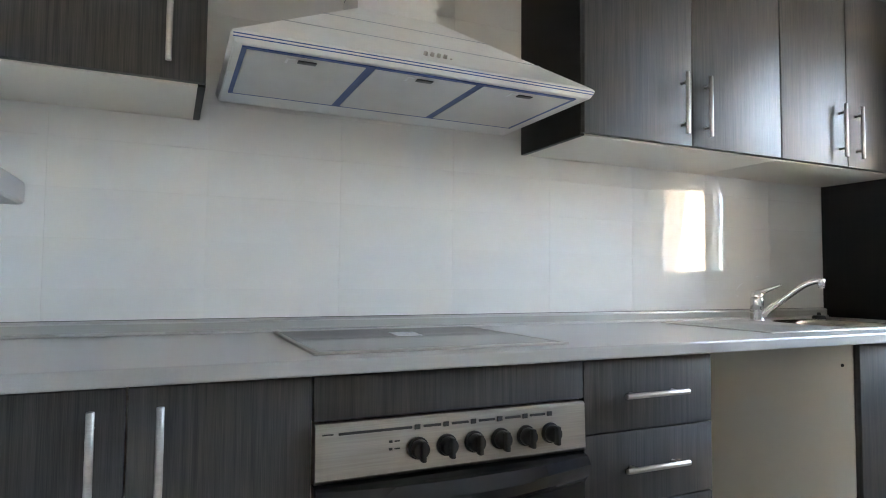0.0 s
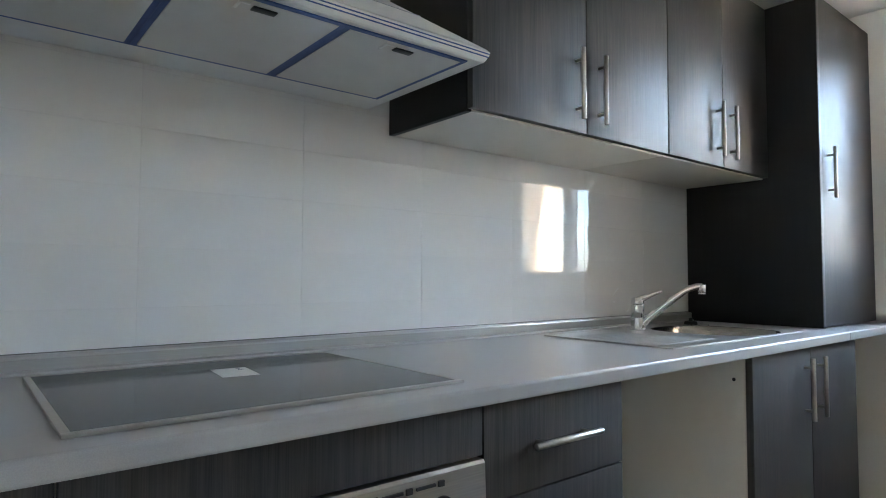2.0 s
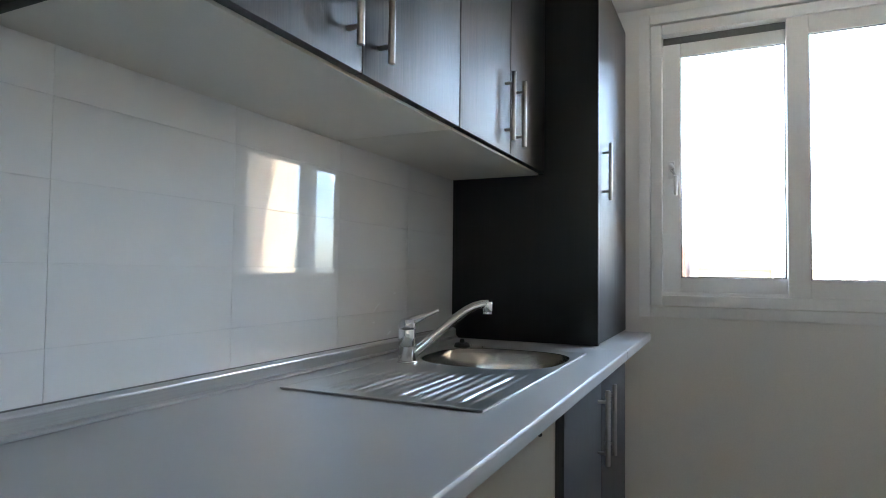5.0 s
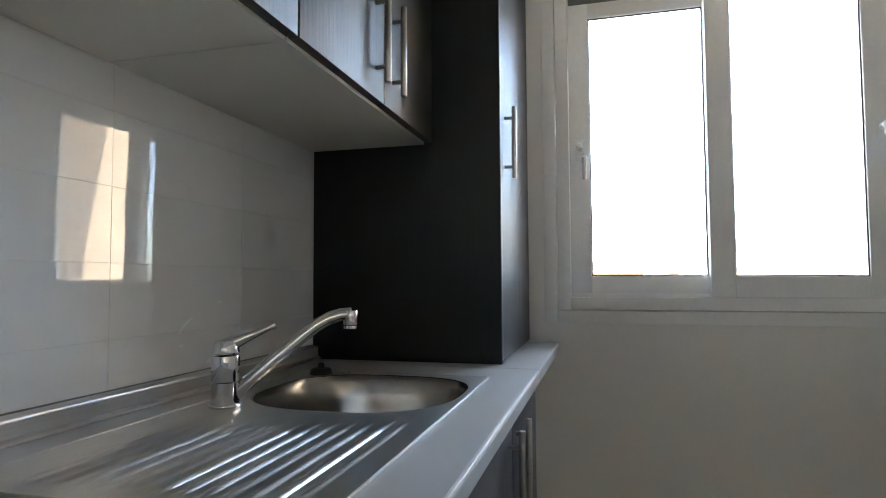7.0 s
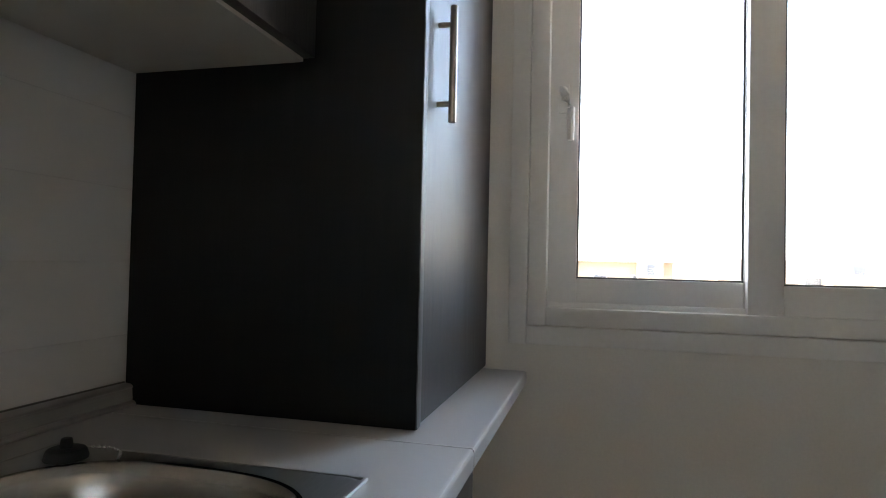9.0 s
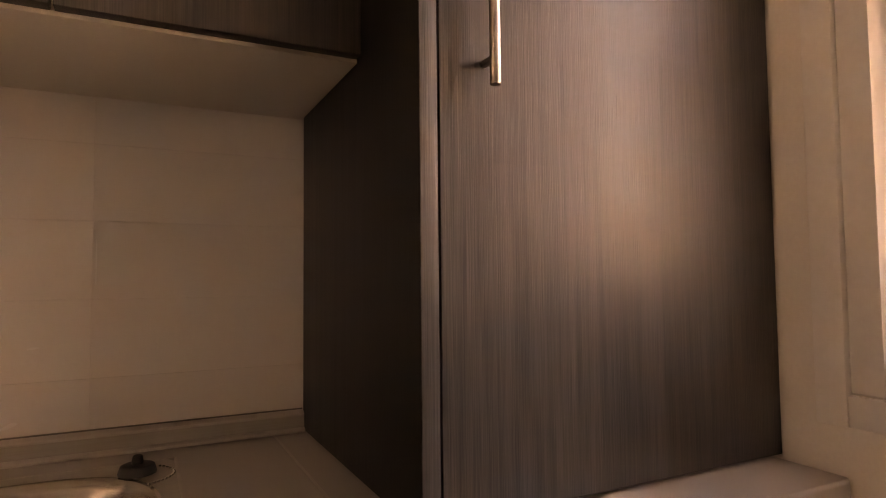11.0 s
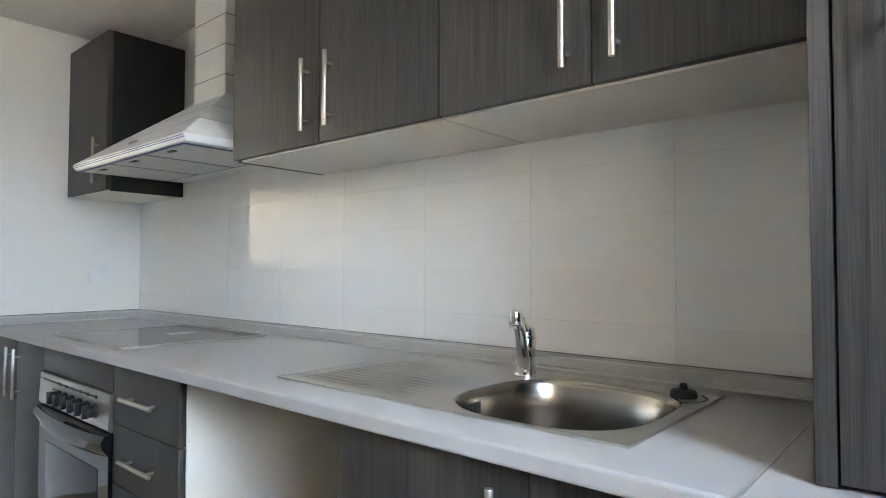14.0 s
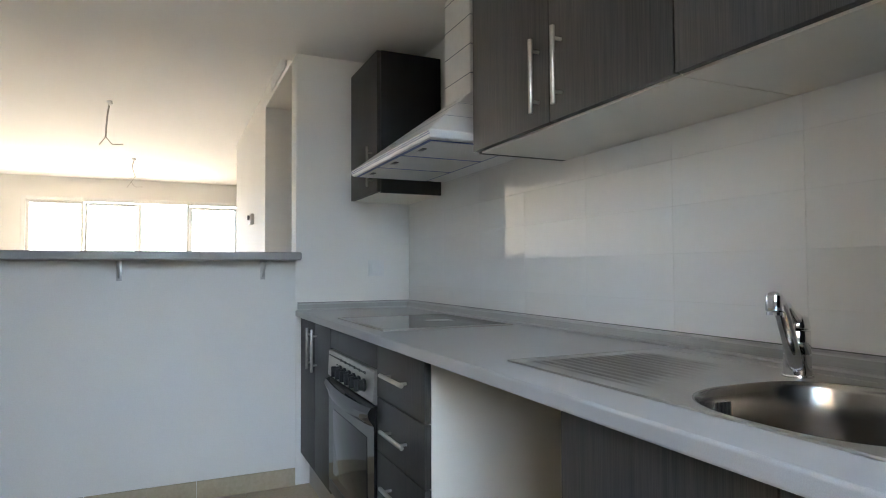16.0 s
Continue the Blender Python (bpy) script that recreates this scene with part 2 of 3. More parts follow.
bm = box(-0.12, 0.0, OPEN_Y, 0.008, FLOOR - 0.1, CEIL_K, 0.004)
bx(bm, -0.12, 0.0, SOUTH, OPEN_Y, FLOOR - 0.1, BAR_Z - 0.038)
wall_west = solid("wall_west", bm, WALL)
WY0, WY1, WZ0, WZ1 = -1.665, -0.600, 1.005, 2.125   # window opening
bm = box(EAST, EAST + 0.25, SOUTH, WY0, FLOOR - 0.1, CEIL_K)
bx(bm, EAST, EAST + 0.25, WY1, 0.008, FLOOR - 0.1, CEIL_K)
bx(bm, EAST, EAST + 0.25, WY0, WY1, FLOOR - 0.1, WZ0)
bx(bm, EAST, EAST + 0.25, WY0, WY1, WZ1, CEIL_K)
wall_east = solid("wall_east", bm, WALL)
wall_south = solid("wall_south", box(-0.12, EAST + 0.25, SOUTH - 0.12, SOUTH, FLOOR - 0.1, CEIL_K + 0.4), WALL)
ceiling = solid("ceiling", box(-0.12, EAST + 0.25, SOUTH - 0.12, 0.2, CEIL_K, CEIL_K + 0.3), CEIL)
floor = solid("floor", box(LIV_W - 0.25, EAST + 0.25, -3.30, 2.2, FLOOR - 0.12, FLOOR - 0.009), FLOORG)

# living room beyond the hatch
living_ceiling = solid("ceiling", box(LIV_W - 0.25, -0.12, -3.30, 2.2, CEIL_L, CEIL_L + 0.3), CEIL)
bm = box(-2.9, -1.09, OPEN_Y, OPEN_Y + 0.12, FLOOR - 0.1, CEIL_L)
bx(bm, -1.09, -0.12, OPEN_Y, OPEN_Y + 0.12, 2.195, CEIL_L)
solid("wall_living_north", bm, WALL)
solid("wall_hall", box(-1.21, -1.09, OPEN_Y + 0.12, 2.2, FLOOR - 0.1, CEIL_L), WALL)
solid("wall_hall_east", box(-0.12, 0.0, 0.2, 2.2, FLOOR - 0.1, CEIL_L + 0.3), WALL)
solid("wall_recess", box(-3.02, -2.9, OPEN_Y, 2.2, FLOOR - 0.1, CEIL_L), WALL)
solid("wall_hall_ceiling", box(-1.09, -0.12, OPEN_Y + 0.12, 2.2, 2.195, CEIL_L), WALL)
solid("wall_far_north", box(LIV_W - 0.25, 0.1, 2.2, 2.35, FLOOR - 0.1, CEIL_L + 0.3), WALL)
solid("wall_far_south", box(LIV_W - 0.25, -0.12, -3.45, -3.30, FLOOR - 0.1, CEIL_L + 0.3), WALL)
solid("wall_living_east", box(-0.12, 0.0, -3.30, SOUTH, FLOOR - 0.1, CEIL_L + 0.3), WALL)
DY0, DY1, DZ = -2.885, -0.265, 2.06   # balcony doors
bm = box(LIV_W - 0.25, LIV_W, -3.30, DY0, FLOOR - 0.1, CEIL_L)
bx(bm, LIV_W - 0.25, LIV_W, DY1, 2.2, FLOOR - 0.1, CEIL_L)
bx(bm, LIV_W - 0.25, LIV_W, DY0, DY1, DZ, CEIL_L)
solid("wall_living_west", bm, WALL)

# skirting along the hatch wall
for i in range(6):
    y1 = -0.606 - i * 0.452
    solid("baseboard", box(0.0, 0.011, max(y1 - 0.45, SOUTH), y1, FLOOR - 0.004, FLOOR + 0.085, 0.003), SKIRT)


# ---- window over the end of the worktop ----
window = thing("window_1", (EAST, (WY0 + WY1) / 2, WZ0), "white lacquered aluminium sliding window with two closed sashes", "window", kind="structure")


def ring(bm, x0, x1, y0, y1, z0, z1, w, bev=0.003, wb=None):
    """Four bars round an opening in the y-z plane."""
    wb = w if wb is None else wb
    bx(bm, x0, x1, y0, y0 + w, z0, z1, bev)
    bx(bm, x0, x1, y1 - w, y1, z0, z1, bev)
    bx(bm, x0 + 0.0006, x1 - 0.0006, y0 + w, y1 - w, z0 + 0.0006, z0 + wb, bev)
    bx(bm, x0 + 0.0006, x1 - 0.0006, y0 + w, y1 - w, z1 - w, z1 - 0.0006, bev)
    return bm


bm = ring(bmesh.new(), EAST - 0.010, EAST + 0.02, -1.705, -0.560, 0.962, 2.168, 0.042, 0.004)
part("casing", bm, PVC, window)
bm = ring(bmesh.new(), EAST - 0.004, EAST + 0.09, -1.660, -0.604, 1.006, 2.122, 0.042, 0.004)
part("frame", bm, PVC, window)
part("shutter_slot", box(EAST + 0.043, EAST + 0.088, -1.615, -0.648, 2.0535, 2.0815), SHUTTER, window)
part("track", box(EAST + 0.026, EAST + 0.030, -1.615, -0.648, 1.046, 1.060, 0.001), PVC, window)


def sash(y0, y1, z0, z1, x, gy0, gy1, gz0, gz1):
    bm = bmesh.new()
    bx(bm, x, x + 0.026, y0, gy0, z0, z1, 0.003)
    bx(bm, x, x + 0.026, gy1, y1, z0, z1, 0.003)
    bx(bm, x + 0.0006, x + 0.0254, gy0, gy1, z0, gz0, 0.003)
    bx(bm, x + 0.0006, x + 0.0254, gy0, gy1, gz1, z1, 0.003)
    s = part("sash", bm, PVC, window)
    pane = part("pane", box(x + 0.011, x + 0.015, gy0 - 0.004, gy1 + 0.004, gz0 - 0.004, gz1 + 0.004), GLASS, s, "clear window pane")
    pane.visible_shadow = False
    gasket = ring(bmesh.new(), x + 0.006, x + 0.0105, gy0 - 0.002, gy1 + 0.002, gz0 - 0.002, gz1 + 0.002, 0.006, 0.0)
    part("gasket", gasket, RUBBER, s, "dark rubber glazing gasket")
    return s


def sash_handle(s, x, y, z, lean):
    bm = box(x - 0.006, x, y - 0.013, y + 0.013, z - 0.035, z + 0.035, 0.003)
    tube(bm, [(x - 0.004, y, z + 0.012), (x - 0.028, y, z + 0.014), (x - 0.034, y + lean * 0.3, z - 0.004), (x - 0.034, y + lean, z - 0.03), (x - 0.034, y + lean, z - 0.105)], [0.010, 0.010, 0.011, 0.010, 0.008], 10)
    part("handle", bm, PVC, s, "white lever handle pointing down")


left_sash = sash(-1.120, -0.642, 1.050, 2.052, EAST + 0.040, -1.077, -0.713, 1.117, 1.999)
sash_handle(left_sash, EAST + 0.040, -0.678, 1.545, -0.018)
right_sash = sash(-1.612, -1.078, 1.044, 2.084, EAST + 0.010, -1.517, -1.150, 1.113, 2.012)
sash_handle(right_sash, EAST + 0.010, -1.560, 1.545, -0.010)

# ---- balcony doors of the living room ----
balcony = thing("door_1", (LIV_W, (DY0 + DY1) / 2, FLOOR), "white framed glazed balcony doors of four panes", "balcony door", kind="structure")
part("frame", ring(bmesh.new(), LIV_W - 0.10, LIV_W + 0.01, DY0, DY1, FLOOR, DZ, 0.05, 0.004), PVC, balcony)
for i in range(4):
    w = (DY1 - DY0 - 0.1) / 4
    y0 = DY0 + 0.05 + i * w
    x = LIV_W - 0.05 - 0.03 * (i % 2)
    top = DZ - 0.05 - (0.0, 0.008, -0.044, 0.020)[i]
    lf = part("leaf", ring(bmesh.new(), x, x + 0.025, y0, y0 + w, FLOOR + 0.05, top, 0.036, 0.003), PVC, balcony)
    pane = part("pane", box(x + 0.01, x + 0.014, y0 + 0.036, y0 + w - 0.036, FLOOR + 0.086, top - 0.034), GLASS, lf, "clear glass pane")
    pane.visible_shadow = False

# ---- worktop, upstand, bar shelf ----
WORK_X1 = 2.868
prof = [(-0.010, TOP), (-0.5995, TOP), (-0.6003, TOP), (-0.6035, TOP - 0.0009), (-0.6055, TOP - 0.0034), (-0.606, TOP - 0.0062), (-0.606, TOP - 0.0072), (-0.606, TOP - 0.0245), (-0.606, TOP - 0.0255), (-0.6045, TOP - 0.0288), (-0.601, TOP - 0.030), (-0.600, TOP - 0.030), (-0.010, TOP - 0.030)]


def worktop_slab(x0, x1, hole):
    """The slab from x0 to x1; hole: the rectangle of the sink's cut-out."""
    bm = extrude_profile(prof, x0, x1)
    if hole:
        a, b, c, d = hole
        for axis, v in ((0, a), (0, b), (1, c), (1, d)):
            co = [0, 0, 0]
            no = [0, 0, 0]
            co[axis], no[axis] = v, 1
            bmesh.ops.bisect_plane(bm, geom=list(bm.verts) + list(bm.edges) + list(bm.faces), plane_co=co, plane_no=no)
        gone = []
        for f in bm.faces:
            m = f.calc_center_median()
            if a < m.x < b and c < m.y < d and abs(f.normal.z) > 0.9:
                gone.append(f)
        bmesh.ops.delete(bm, geom=gone, context="FACES")
    return bm


worktop = thing("worktop", (1.7, -0.3, TOP - 0.030), "long grey laminate worktop with rounded front edge", "worktop")
part("slab", worktop_slab(0.0, WORK_X1, (2.30, 2.70, -0.505, -0.125)), LAMINATE, worktop)
part("joint_strip", box(WORK_X1 + 0.0004, WORK_X1 + 0.0036, -0.604, -0.012, TOP - 0.029, TOP + 0.0006), ALU, worktop, "thin metal joint strip")
bm = extrude_profile(prof, WORK_X1 + 0.004, EAST - 0.001)
for v in bm.verts:
    if v.co.x > EAST - 0.01 and v.co.y < -0.57:
        v.co.x -= 0.016 * (-(v.co.y + 0.57) / 0.036)
part("end_slab", bm, LAMINATE, worktop)


def upstand(x0, x1, turn=None):
    """Upstand strip along the wall: a board with a lip below and a bead above."""
    pieces = (("board", [(0.007, TOP + 0.006), (-0.0195, TOP + 0.006), (-0.018, TOP + 0.0285), (0.007, TOP + 0.0285)]),
              ("lip", [(0.006, TOP + 0.0004), (-0.0255, TOP + 0.0004), (-0.0265, TOP + 0.002), (-0.0262, TOP + 0.0048), (-0.0235, TOP + 0.0075), (-0.0205, TOP + 0.0082), (0.006, TOP + 0.0082)]),
              ("bead", [(0.006, TOP + 0.0280), (-0.0185, TOP + 0.0280), (-0.0195, TOP + 0.0300), (-0.0185, TOP + 0.0325), (-0.014, TOP + 0.0348), (-0.003, TOP + 0.0362), (0.006, TOP + 0.0362)]),
              # dark grey strip standing for the shade gap between bead and tiles
              ("shade_line", [(0.004, TOP + 0.0361), (-0.0042, TOP + 0.0361), (-0.0030, TOP + 0.0376), (0.004, TOP + 0.0382)]))
    at = Vector(((x0 + x1) / 2, -0.01, TOP))
    u = thing("upstand_strip", turn @ at if turn else at, "satin grey upstand strip along the back of the worktop", "upstand")
    for name, profile in pieces:
        bm = extrude_profile(profile, x0, x1)
        if turn:
            bm.transform(turn)
        part(name, bm, UPBOARD if name == "board" else SHUTTER if name == "shade_line" else ALU, u)


upstand(0.028, 2.922)
upstand(0.0, 0.596, Matrix(((0, -1, 0, 0.008), (-1, 0, 0, -0.002), (0, 0, 1, 0.0003), (0, 0, 0, 1))))

bar = thing("bar_shelf", (0.0, -1.5, BAR_Z - 0.038), "grey laminate breakfast bar shelf over the hatch wall", "bar shelf")
bm = box(-0.30, 0.180, SOUTH + 0.002, -0.609, BAR_Z - 0.037, BAR_Z, 0.010, 3)
part("board", bm, BAR, bar)
for y in (-0.765, -1.385, -2.02):
    b = box(0.0005, 0.006, y - 0.011, y + 0.011, BAR_Z - 0.13, BAR_Z - 0.038, 0.001)
    bx(b, 0.006, 0.14, y - 0.011, y + 0.011, BAR_Z - 0.0425, BAR_Z - 0.0375, 0.001)
    tube(b, [(0.006, y, BAR_Z - 0.115), (0.05, y, BAR_Z - 0.085), (0.115, y, BAR_Z - 0.043)], 0.005, 8)
    part("bracket", b, ALU, bar, "small grey steel shelf bracket")


# ---- cabinets ----
def bar_handle(door, p, along, out=(0, -1, 0), length=0.188, span=0.128):
    """Round bar on two posts; p: the bar's middle."""
    p, a, o = Vector(p), Vector(along), Vector(out)
    bm = rod(bmesh.new(), p - a * length / 2, p + a * length / 2, 0.0062, 16, bev=0.0012)
    for s in (-1, 1):
        q = p + a * s * span / 2
        rod(bm, q, q - o * 0.026, 0.0045, 10)
    part("handle", bm, STEEL, door, "brushed steel bar handle on two posts")


def front(unit, name, x0, x1, y, z0, z1, mat_=None):
    """A 19 mm laminated front with softened edges; y is its outer face."""
    g = 0.0016
    return part(name, box(x0 + g, x1 - g, y, y + 0.019, z0 + g, z1 - g, 0.0016), mat_ or WENGE, unit)


def carcass(unit, x0, x1, y0, y1, z0, z1, mat_=None, closed_top=True, back=True):
    """Side panels, bottom, back and rails."""
    t = 0.016
    bm = box(x0, x0 + t, y0, y1, z0, z1, 0.0006)
    bx(bm, x1 - t, x1, y0, y1, z0, z1, 0.0006)
    bx(bm, x0 + t, x1 - t, y0 + 0.001, y1, z0 + 0.0005, z0 + t)
    if closed_top:
        bx(bm, x0 + t, x1 - t, y0 + 0.001, y1, z1 - t, z1 - 0.0005)
    if back:
        bx(bm, x0 + t, x1 - t, y1 - 0.006, y1, z0 + t, z1 - t)
    return part("carcass", bm, mat_ or MELAMINE, unit)


BASE0, BASE1 = 0.196, 0.867
FRONT = -0.580


def base_unit(x0, x1, label, name="base_cabinet", plinth=True):
    u = thing(name, ((x0 + x1) / 2, -0.28, FLOOR), label, "cabinet", "base cabinets")
    carcass(u, x0 + 0.001, x1 - 0.001, FRONT + 0.020, -0.004, BASE0, BASE1, closed_top=False)
    if plinth:
        part("plinth", box(x0 + 0.001, x1 - 0.001, -0.535, -0.519, FLOOR + 0.0005, BASE0 - 0.002, 0.001), STEEL, u, "grey metal-faced plinth")
        for x in (x0 + 0.05, x1 - 0.05):
            for y in (-0.47, -0.08):
                part("foot", rod(bmesh.new(), (x, y, FLOOR), (x, y, BASE0), 0.015, 10), KNOB, u)
    return u


u = base_unit(0.004, 0.622, "dark wenge base cabinet with two closed doors")
d = front(u, "door", 0.006, 0.322, FRONT, BASE0, BASE1)
bar_handle(d, (0.274, FRONT - 0.025, 0.742), (0, 0, 1))
d = front(u, "door", 0.322, 0.622, FRONT, BASE0, BASE1)
bar_handle(d, (0.372, FRONT - 0.025, 0.742), (0, 0, 1))

u = base_unit(0.622, 1.223, "oven housing with a wenge filler panel above the oven", "oven_housing")
front(u, "filler_panel", 0.622, 1.223, FRONT, 0.782, BASE1)

u = base_unit(1.223, 1.614, "dark wenge drawer cabinet with four closed drawers", "drawer_cabinet")
for i in range(4):
    z1 = BASE1 - i * 0.1665
    d = front(u, "drawer", 1.223, 1.614, FRONT, z1 - 0.1665, z1)
    bar_handle(d, (1.4185, FRONT - 0.025, z1 - 0.083), (1, 0, 0))

u = base_unit(2.204, 3.000, "dark wenge sink cabinet with two closed doors", "sink_cabinet")
d = front(u, "door", 2.204, 2.602, FRONT, BASE0, BASE1)
bar_handle(d, (2.553, FRONT - 0.025, 0.742), (0, 0, 1))
d = front(u, "door", 2.602, 3.000, FRONT, BASE0, BASE1)
bar_handle(d, (2.652, FRONT - 0.025, 0.742), (0, 0, 1))
part("screw_cap", rod(bmesh.new(), (2.2052, -0.53, 0.80), (2.2035, -0.53, 0.80), 0.005, 12), KNOB, u, "dark screw hole")

# ---- built-in oven ----
oven = thing("oven", (0.92, -0.3, 0.215), "built-in stainless steel oven with black glass door", "oven")
OX0, OX1, OF = 0.6255, 1.2195, -0.588
bm = extrude_profile([(OF + 0.004, 0.672), (OF - 0.004, 0.680), (OF, 0.774), (OF + 0.004, 0.779), (OF + 0.03, 0.779), (OF + 0.03, 0.672)], OX0, OX1)
panel = part("control_panel", bm, STEEL, oven, "brushed steel control panel")
part("body", box(OX0 + 0.006, OX1 - 0.006, OF + 0.031, -0.02, 0.218, 0.776), KNOB, oven)
for i in range(6):
    x = 0.823 + i * 0.0606
    y = OF - 0.004
    bm = rod(bmesh.new(), (x, y + 0.002, 0.721), (x, y - 0.006, 0.721), 0.0215, 20, bev=0.002)
    rod(bm, (x, y - 0.006, 0.721), (x, y - 0.024, 0.721), 0.0185, 20, 0.0165, bev=0.003)
    bx(bm, x - 0.0045, x + 0.0045, y - 0.036, y - 0.018, 0.7015, 0.7405, 0.003)
    part("knob", bm, KNOB, panel, "black rotary knob")
    xx = x - 0.022
    part("printed_line", box(xx - 0.026 if i else 0.668, xx + 0.010, OF - 0.0042, OF - 0.0005, 0.7585, 0.7628), PRINT, panel, "dark printed line")
    b = bx(bmesh.new(), xx + 0.016, xx + 0.027, OF - 0.0042, OF - 0.0008, 0.756, 0.765)
    part("printed_symbol", b, PRINT, panel, "small dark printed symbol")
part("printed_line", box(0.638, 0.658, OF - 0.0042, OF - 0.0006, 0.7603, 0.7622), PRINT, panel, "dark printed line")
for x, z in ((0.765, 0.736), (0.765, 0.722)):
    part("printed_symbol", bx(bx(bmesh.new(), x, x + 0.006, OF - 0.0052, OF - 0.002, z, z + 0.004), x + 0.011, x + 0.021, OF - 0.0052, OF - 0.002, z + 0.001, z + 0.003), PRINT, panel)
bm = bmesh.new()
cols = 16
rows_ = []
for i in range(cols + 1):
    s = i / cols
    x = OX0 + (OX1 - OX0) * s
    sag = 0.020 * (1 - (2 * s - 1) ** 2)
    bulge = 0.014 * (1 - (2 * s - 1) ** 2)
    rows_.append([bm.verts.new(c) for c in ((x, OF + 0.028, 0.270), (x, OF, 0.270), (x, OF - 0.001, 0.605 - sag), (x, OF - 0.018 - bulge, 0.628 - sag), (x, OF - 0.022 - bulge, 0.648 - sag * 0.6), (x, OF - 0.012 - bulge, 0.664 - sag * 0.3), (x, OF + 0.002, 0.668), (x, OF + 0.028, 0.668))])
for a, b in zip(rows_, rows_[1:]):
    for k in range(8):
        bm.faces.new((a[k], a[(k + 1) % 8], b[(k + 1) % 8], b[k]))
bm.faces.new(rows_[0])
bm.faces.new(rows_[-1][::-1])
odoor = part("door", bm, OVENGLASS, oven, "black glass oven door with a bowed grip")
part("viewing_window", box(OX0 + 0.075, OX1 - 0.075, OF - 0.0022, OF - 0.0005, 0.305, 0.555, 0.0005), HOBGLASS, odoor, "smoked glass viewing window")
part("lower_trim", box(OX0, OX1, OF, OF + 0.02, 0.219, 0.266, 0.003), KNOB, oven, "black lower trim strip")

# ---- hob ----
hob = thing("hob", (0.915, -0.31, TOP), "black ceramic hob with steel rim and a paper label", "hob")
HX0, HX1, HY0, HY1 = 0.627, 1.204, -0.554, -0.068
bm = bmesh.new()
for a, b, c, d_ in ((HX0, HX1, HY0, HY0 + 0.011), (HX0, HX1, HY1 - 0.011, HY1), (HX0, HX0 + 0.011, HY0 + 0.011, HY1 - 0.011), (HX1 - 0.011, HX1, HY0 + 0.011, HY1 - 0.011)):
    bx(bm, a, b, c, d_, TOP + 0.0002, TOP + 0.0062, 0.002)
part("rim", bm, STEEL, hob, "brushed steel rim")
part("glass", box(HX0 + 0.011, HX1 - 0.011, HY0 + 0.011, HY1 - 0.011, TOP + 0.0002, TOP + 0.0052), HOBGLASS, hob)
bm = box(-0.032, 0.032, -0.050, 0.050, 0, 0.0004)
bm.transform(Matrix.Translation((0.930, -0.238, TOP + 0.0053)) @ Matrix.Rotation(radians(-6), 4, 'Z'))
part("label", bm, PAPER, hob, "white paper label")
for i in range(2):
    part("print", box(0.945, 0.952 + 0.003 * i, -0.205 - i * 0.012, -0.199 - i * 0.012, TOP + 0.0057, TOP + 0.0060), SEAM, hob, "faint grey print lines")


# ---- wall units ----
def wall_unit(x0, x1, splits, handles, label, show="", y_front=-0.334):
    u = thing("wall_cabinet", ((x0 + x1) / 2, -0.16, UP0), label, "cabinet", "wall cabinets")
    t = 0.016
    zl, zr = (UP0 if "l" in show else UP0 + 0.017), (UP0 if "r" in show else UP0 + 0.017)
    part("side_panel", box(x0, x0 + t, y_front + 0.0205, -0.002, zl, UP1, 0.0008), WENGE_SHADED, u)
    part("side_panel", box(x1 - t, x1, y_front + 0.0205, -0.002, zr, UP1, 0.0008), WENGE_SHADED, u)
    part("top_board", box(x0 + t, x1 - t, y_front + 0.0205, -0.002, UP1 - t, UP1 - 0.0005), WENGE_SHADED, u)
    part("bottom_board", box(x0 + (t if "l" in show else 0.0004), x1 - (t if "r" in show else 0.0004), y_front + 0.021, -0.002, UP0 + 0.0005, UP0 + 0.0165, 0.0006), MELAMINE, u, "ivory melamine underside")
    part("back_board", box(x0 + t, x1 - t, -0.008, -0.002, UP0 + 0.017, UP1 - t), MELAMINE, u)
    edges = [x0, *splits, x1]
    for i, (a, b) in enumerate(zip(edges, edges[1:])):
        d = front(u, "door", a, b, y_front, UP0 + 0.003, UP1)
        bar_handle(d, (handles[i], y_front - 0.025, 1.581), (0, 0, 1))
    return u


wall_unit(0.003, 0.438, (), (0.364,), "single-door dark wenge wall cabinet in the corner", "r", y_front=-0.322)
wall_unit(1.417, 2.225, (1.825,), (1.781, 1.877), "two-door dark wenge wall cabinet beside the hood", "l")
wall_unit(2.227, 2.922, (2.575,), (2.530, 2.624), "narrower two-door dark wenge wall cabinet above the sink")

# ---- tall cabinet standing on the worktop ----
tall = thing("tall_cabinet", (3.2, -0.25, TOP), "tall one-door dark wenge cabinet standing on the worktop", "cabinet")
TX0, TX1, TF = 2.924, 3.495, -0.508
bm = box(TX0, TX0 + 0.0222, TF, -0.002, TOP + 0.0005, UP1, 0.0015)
part("side_panel", bm, WENGE_SHADED, tall)
part("side_panel", box(TX1 - 0.019, TX1, TF + 0.0205, -0.002, TOP + 0.0005, UP1, 0.0012), WENGE_SHADED, tall)
part("top_board", box(TX0 + 0.0224, TX1 - 0.019, TF + 0.0205, -0.002, UP1 - 0.019, UP1 - 0.0005), WENGE_SHADED, tall)
part("bottom_board", box(TX0 + 0.0224, TX1 - 0.019, TF + 0.0205, -0.002, TOP + 0.0005, TOP + 0.019), WENGE_SHADED, tall)
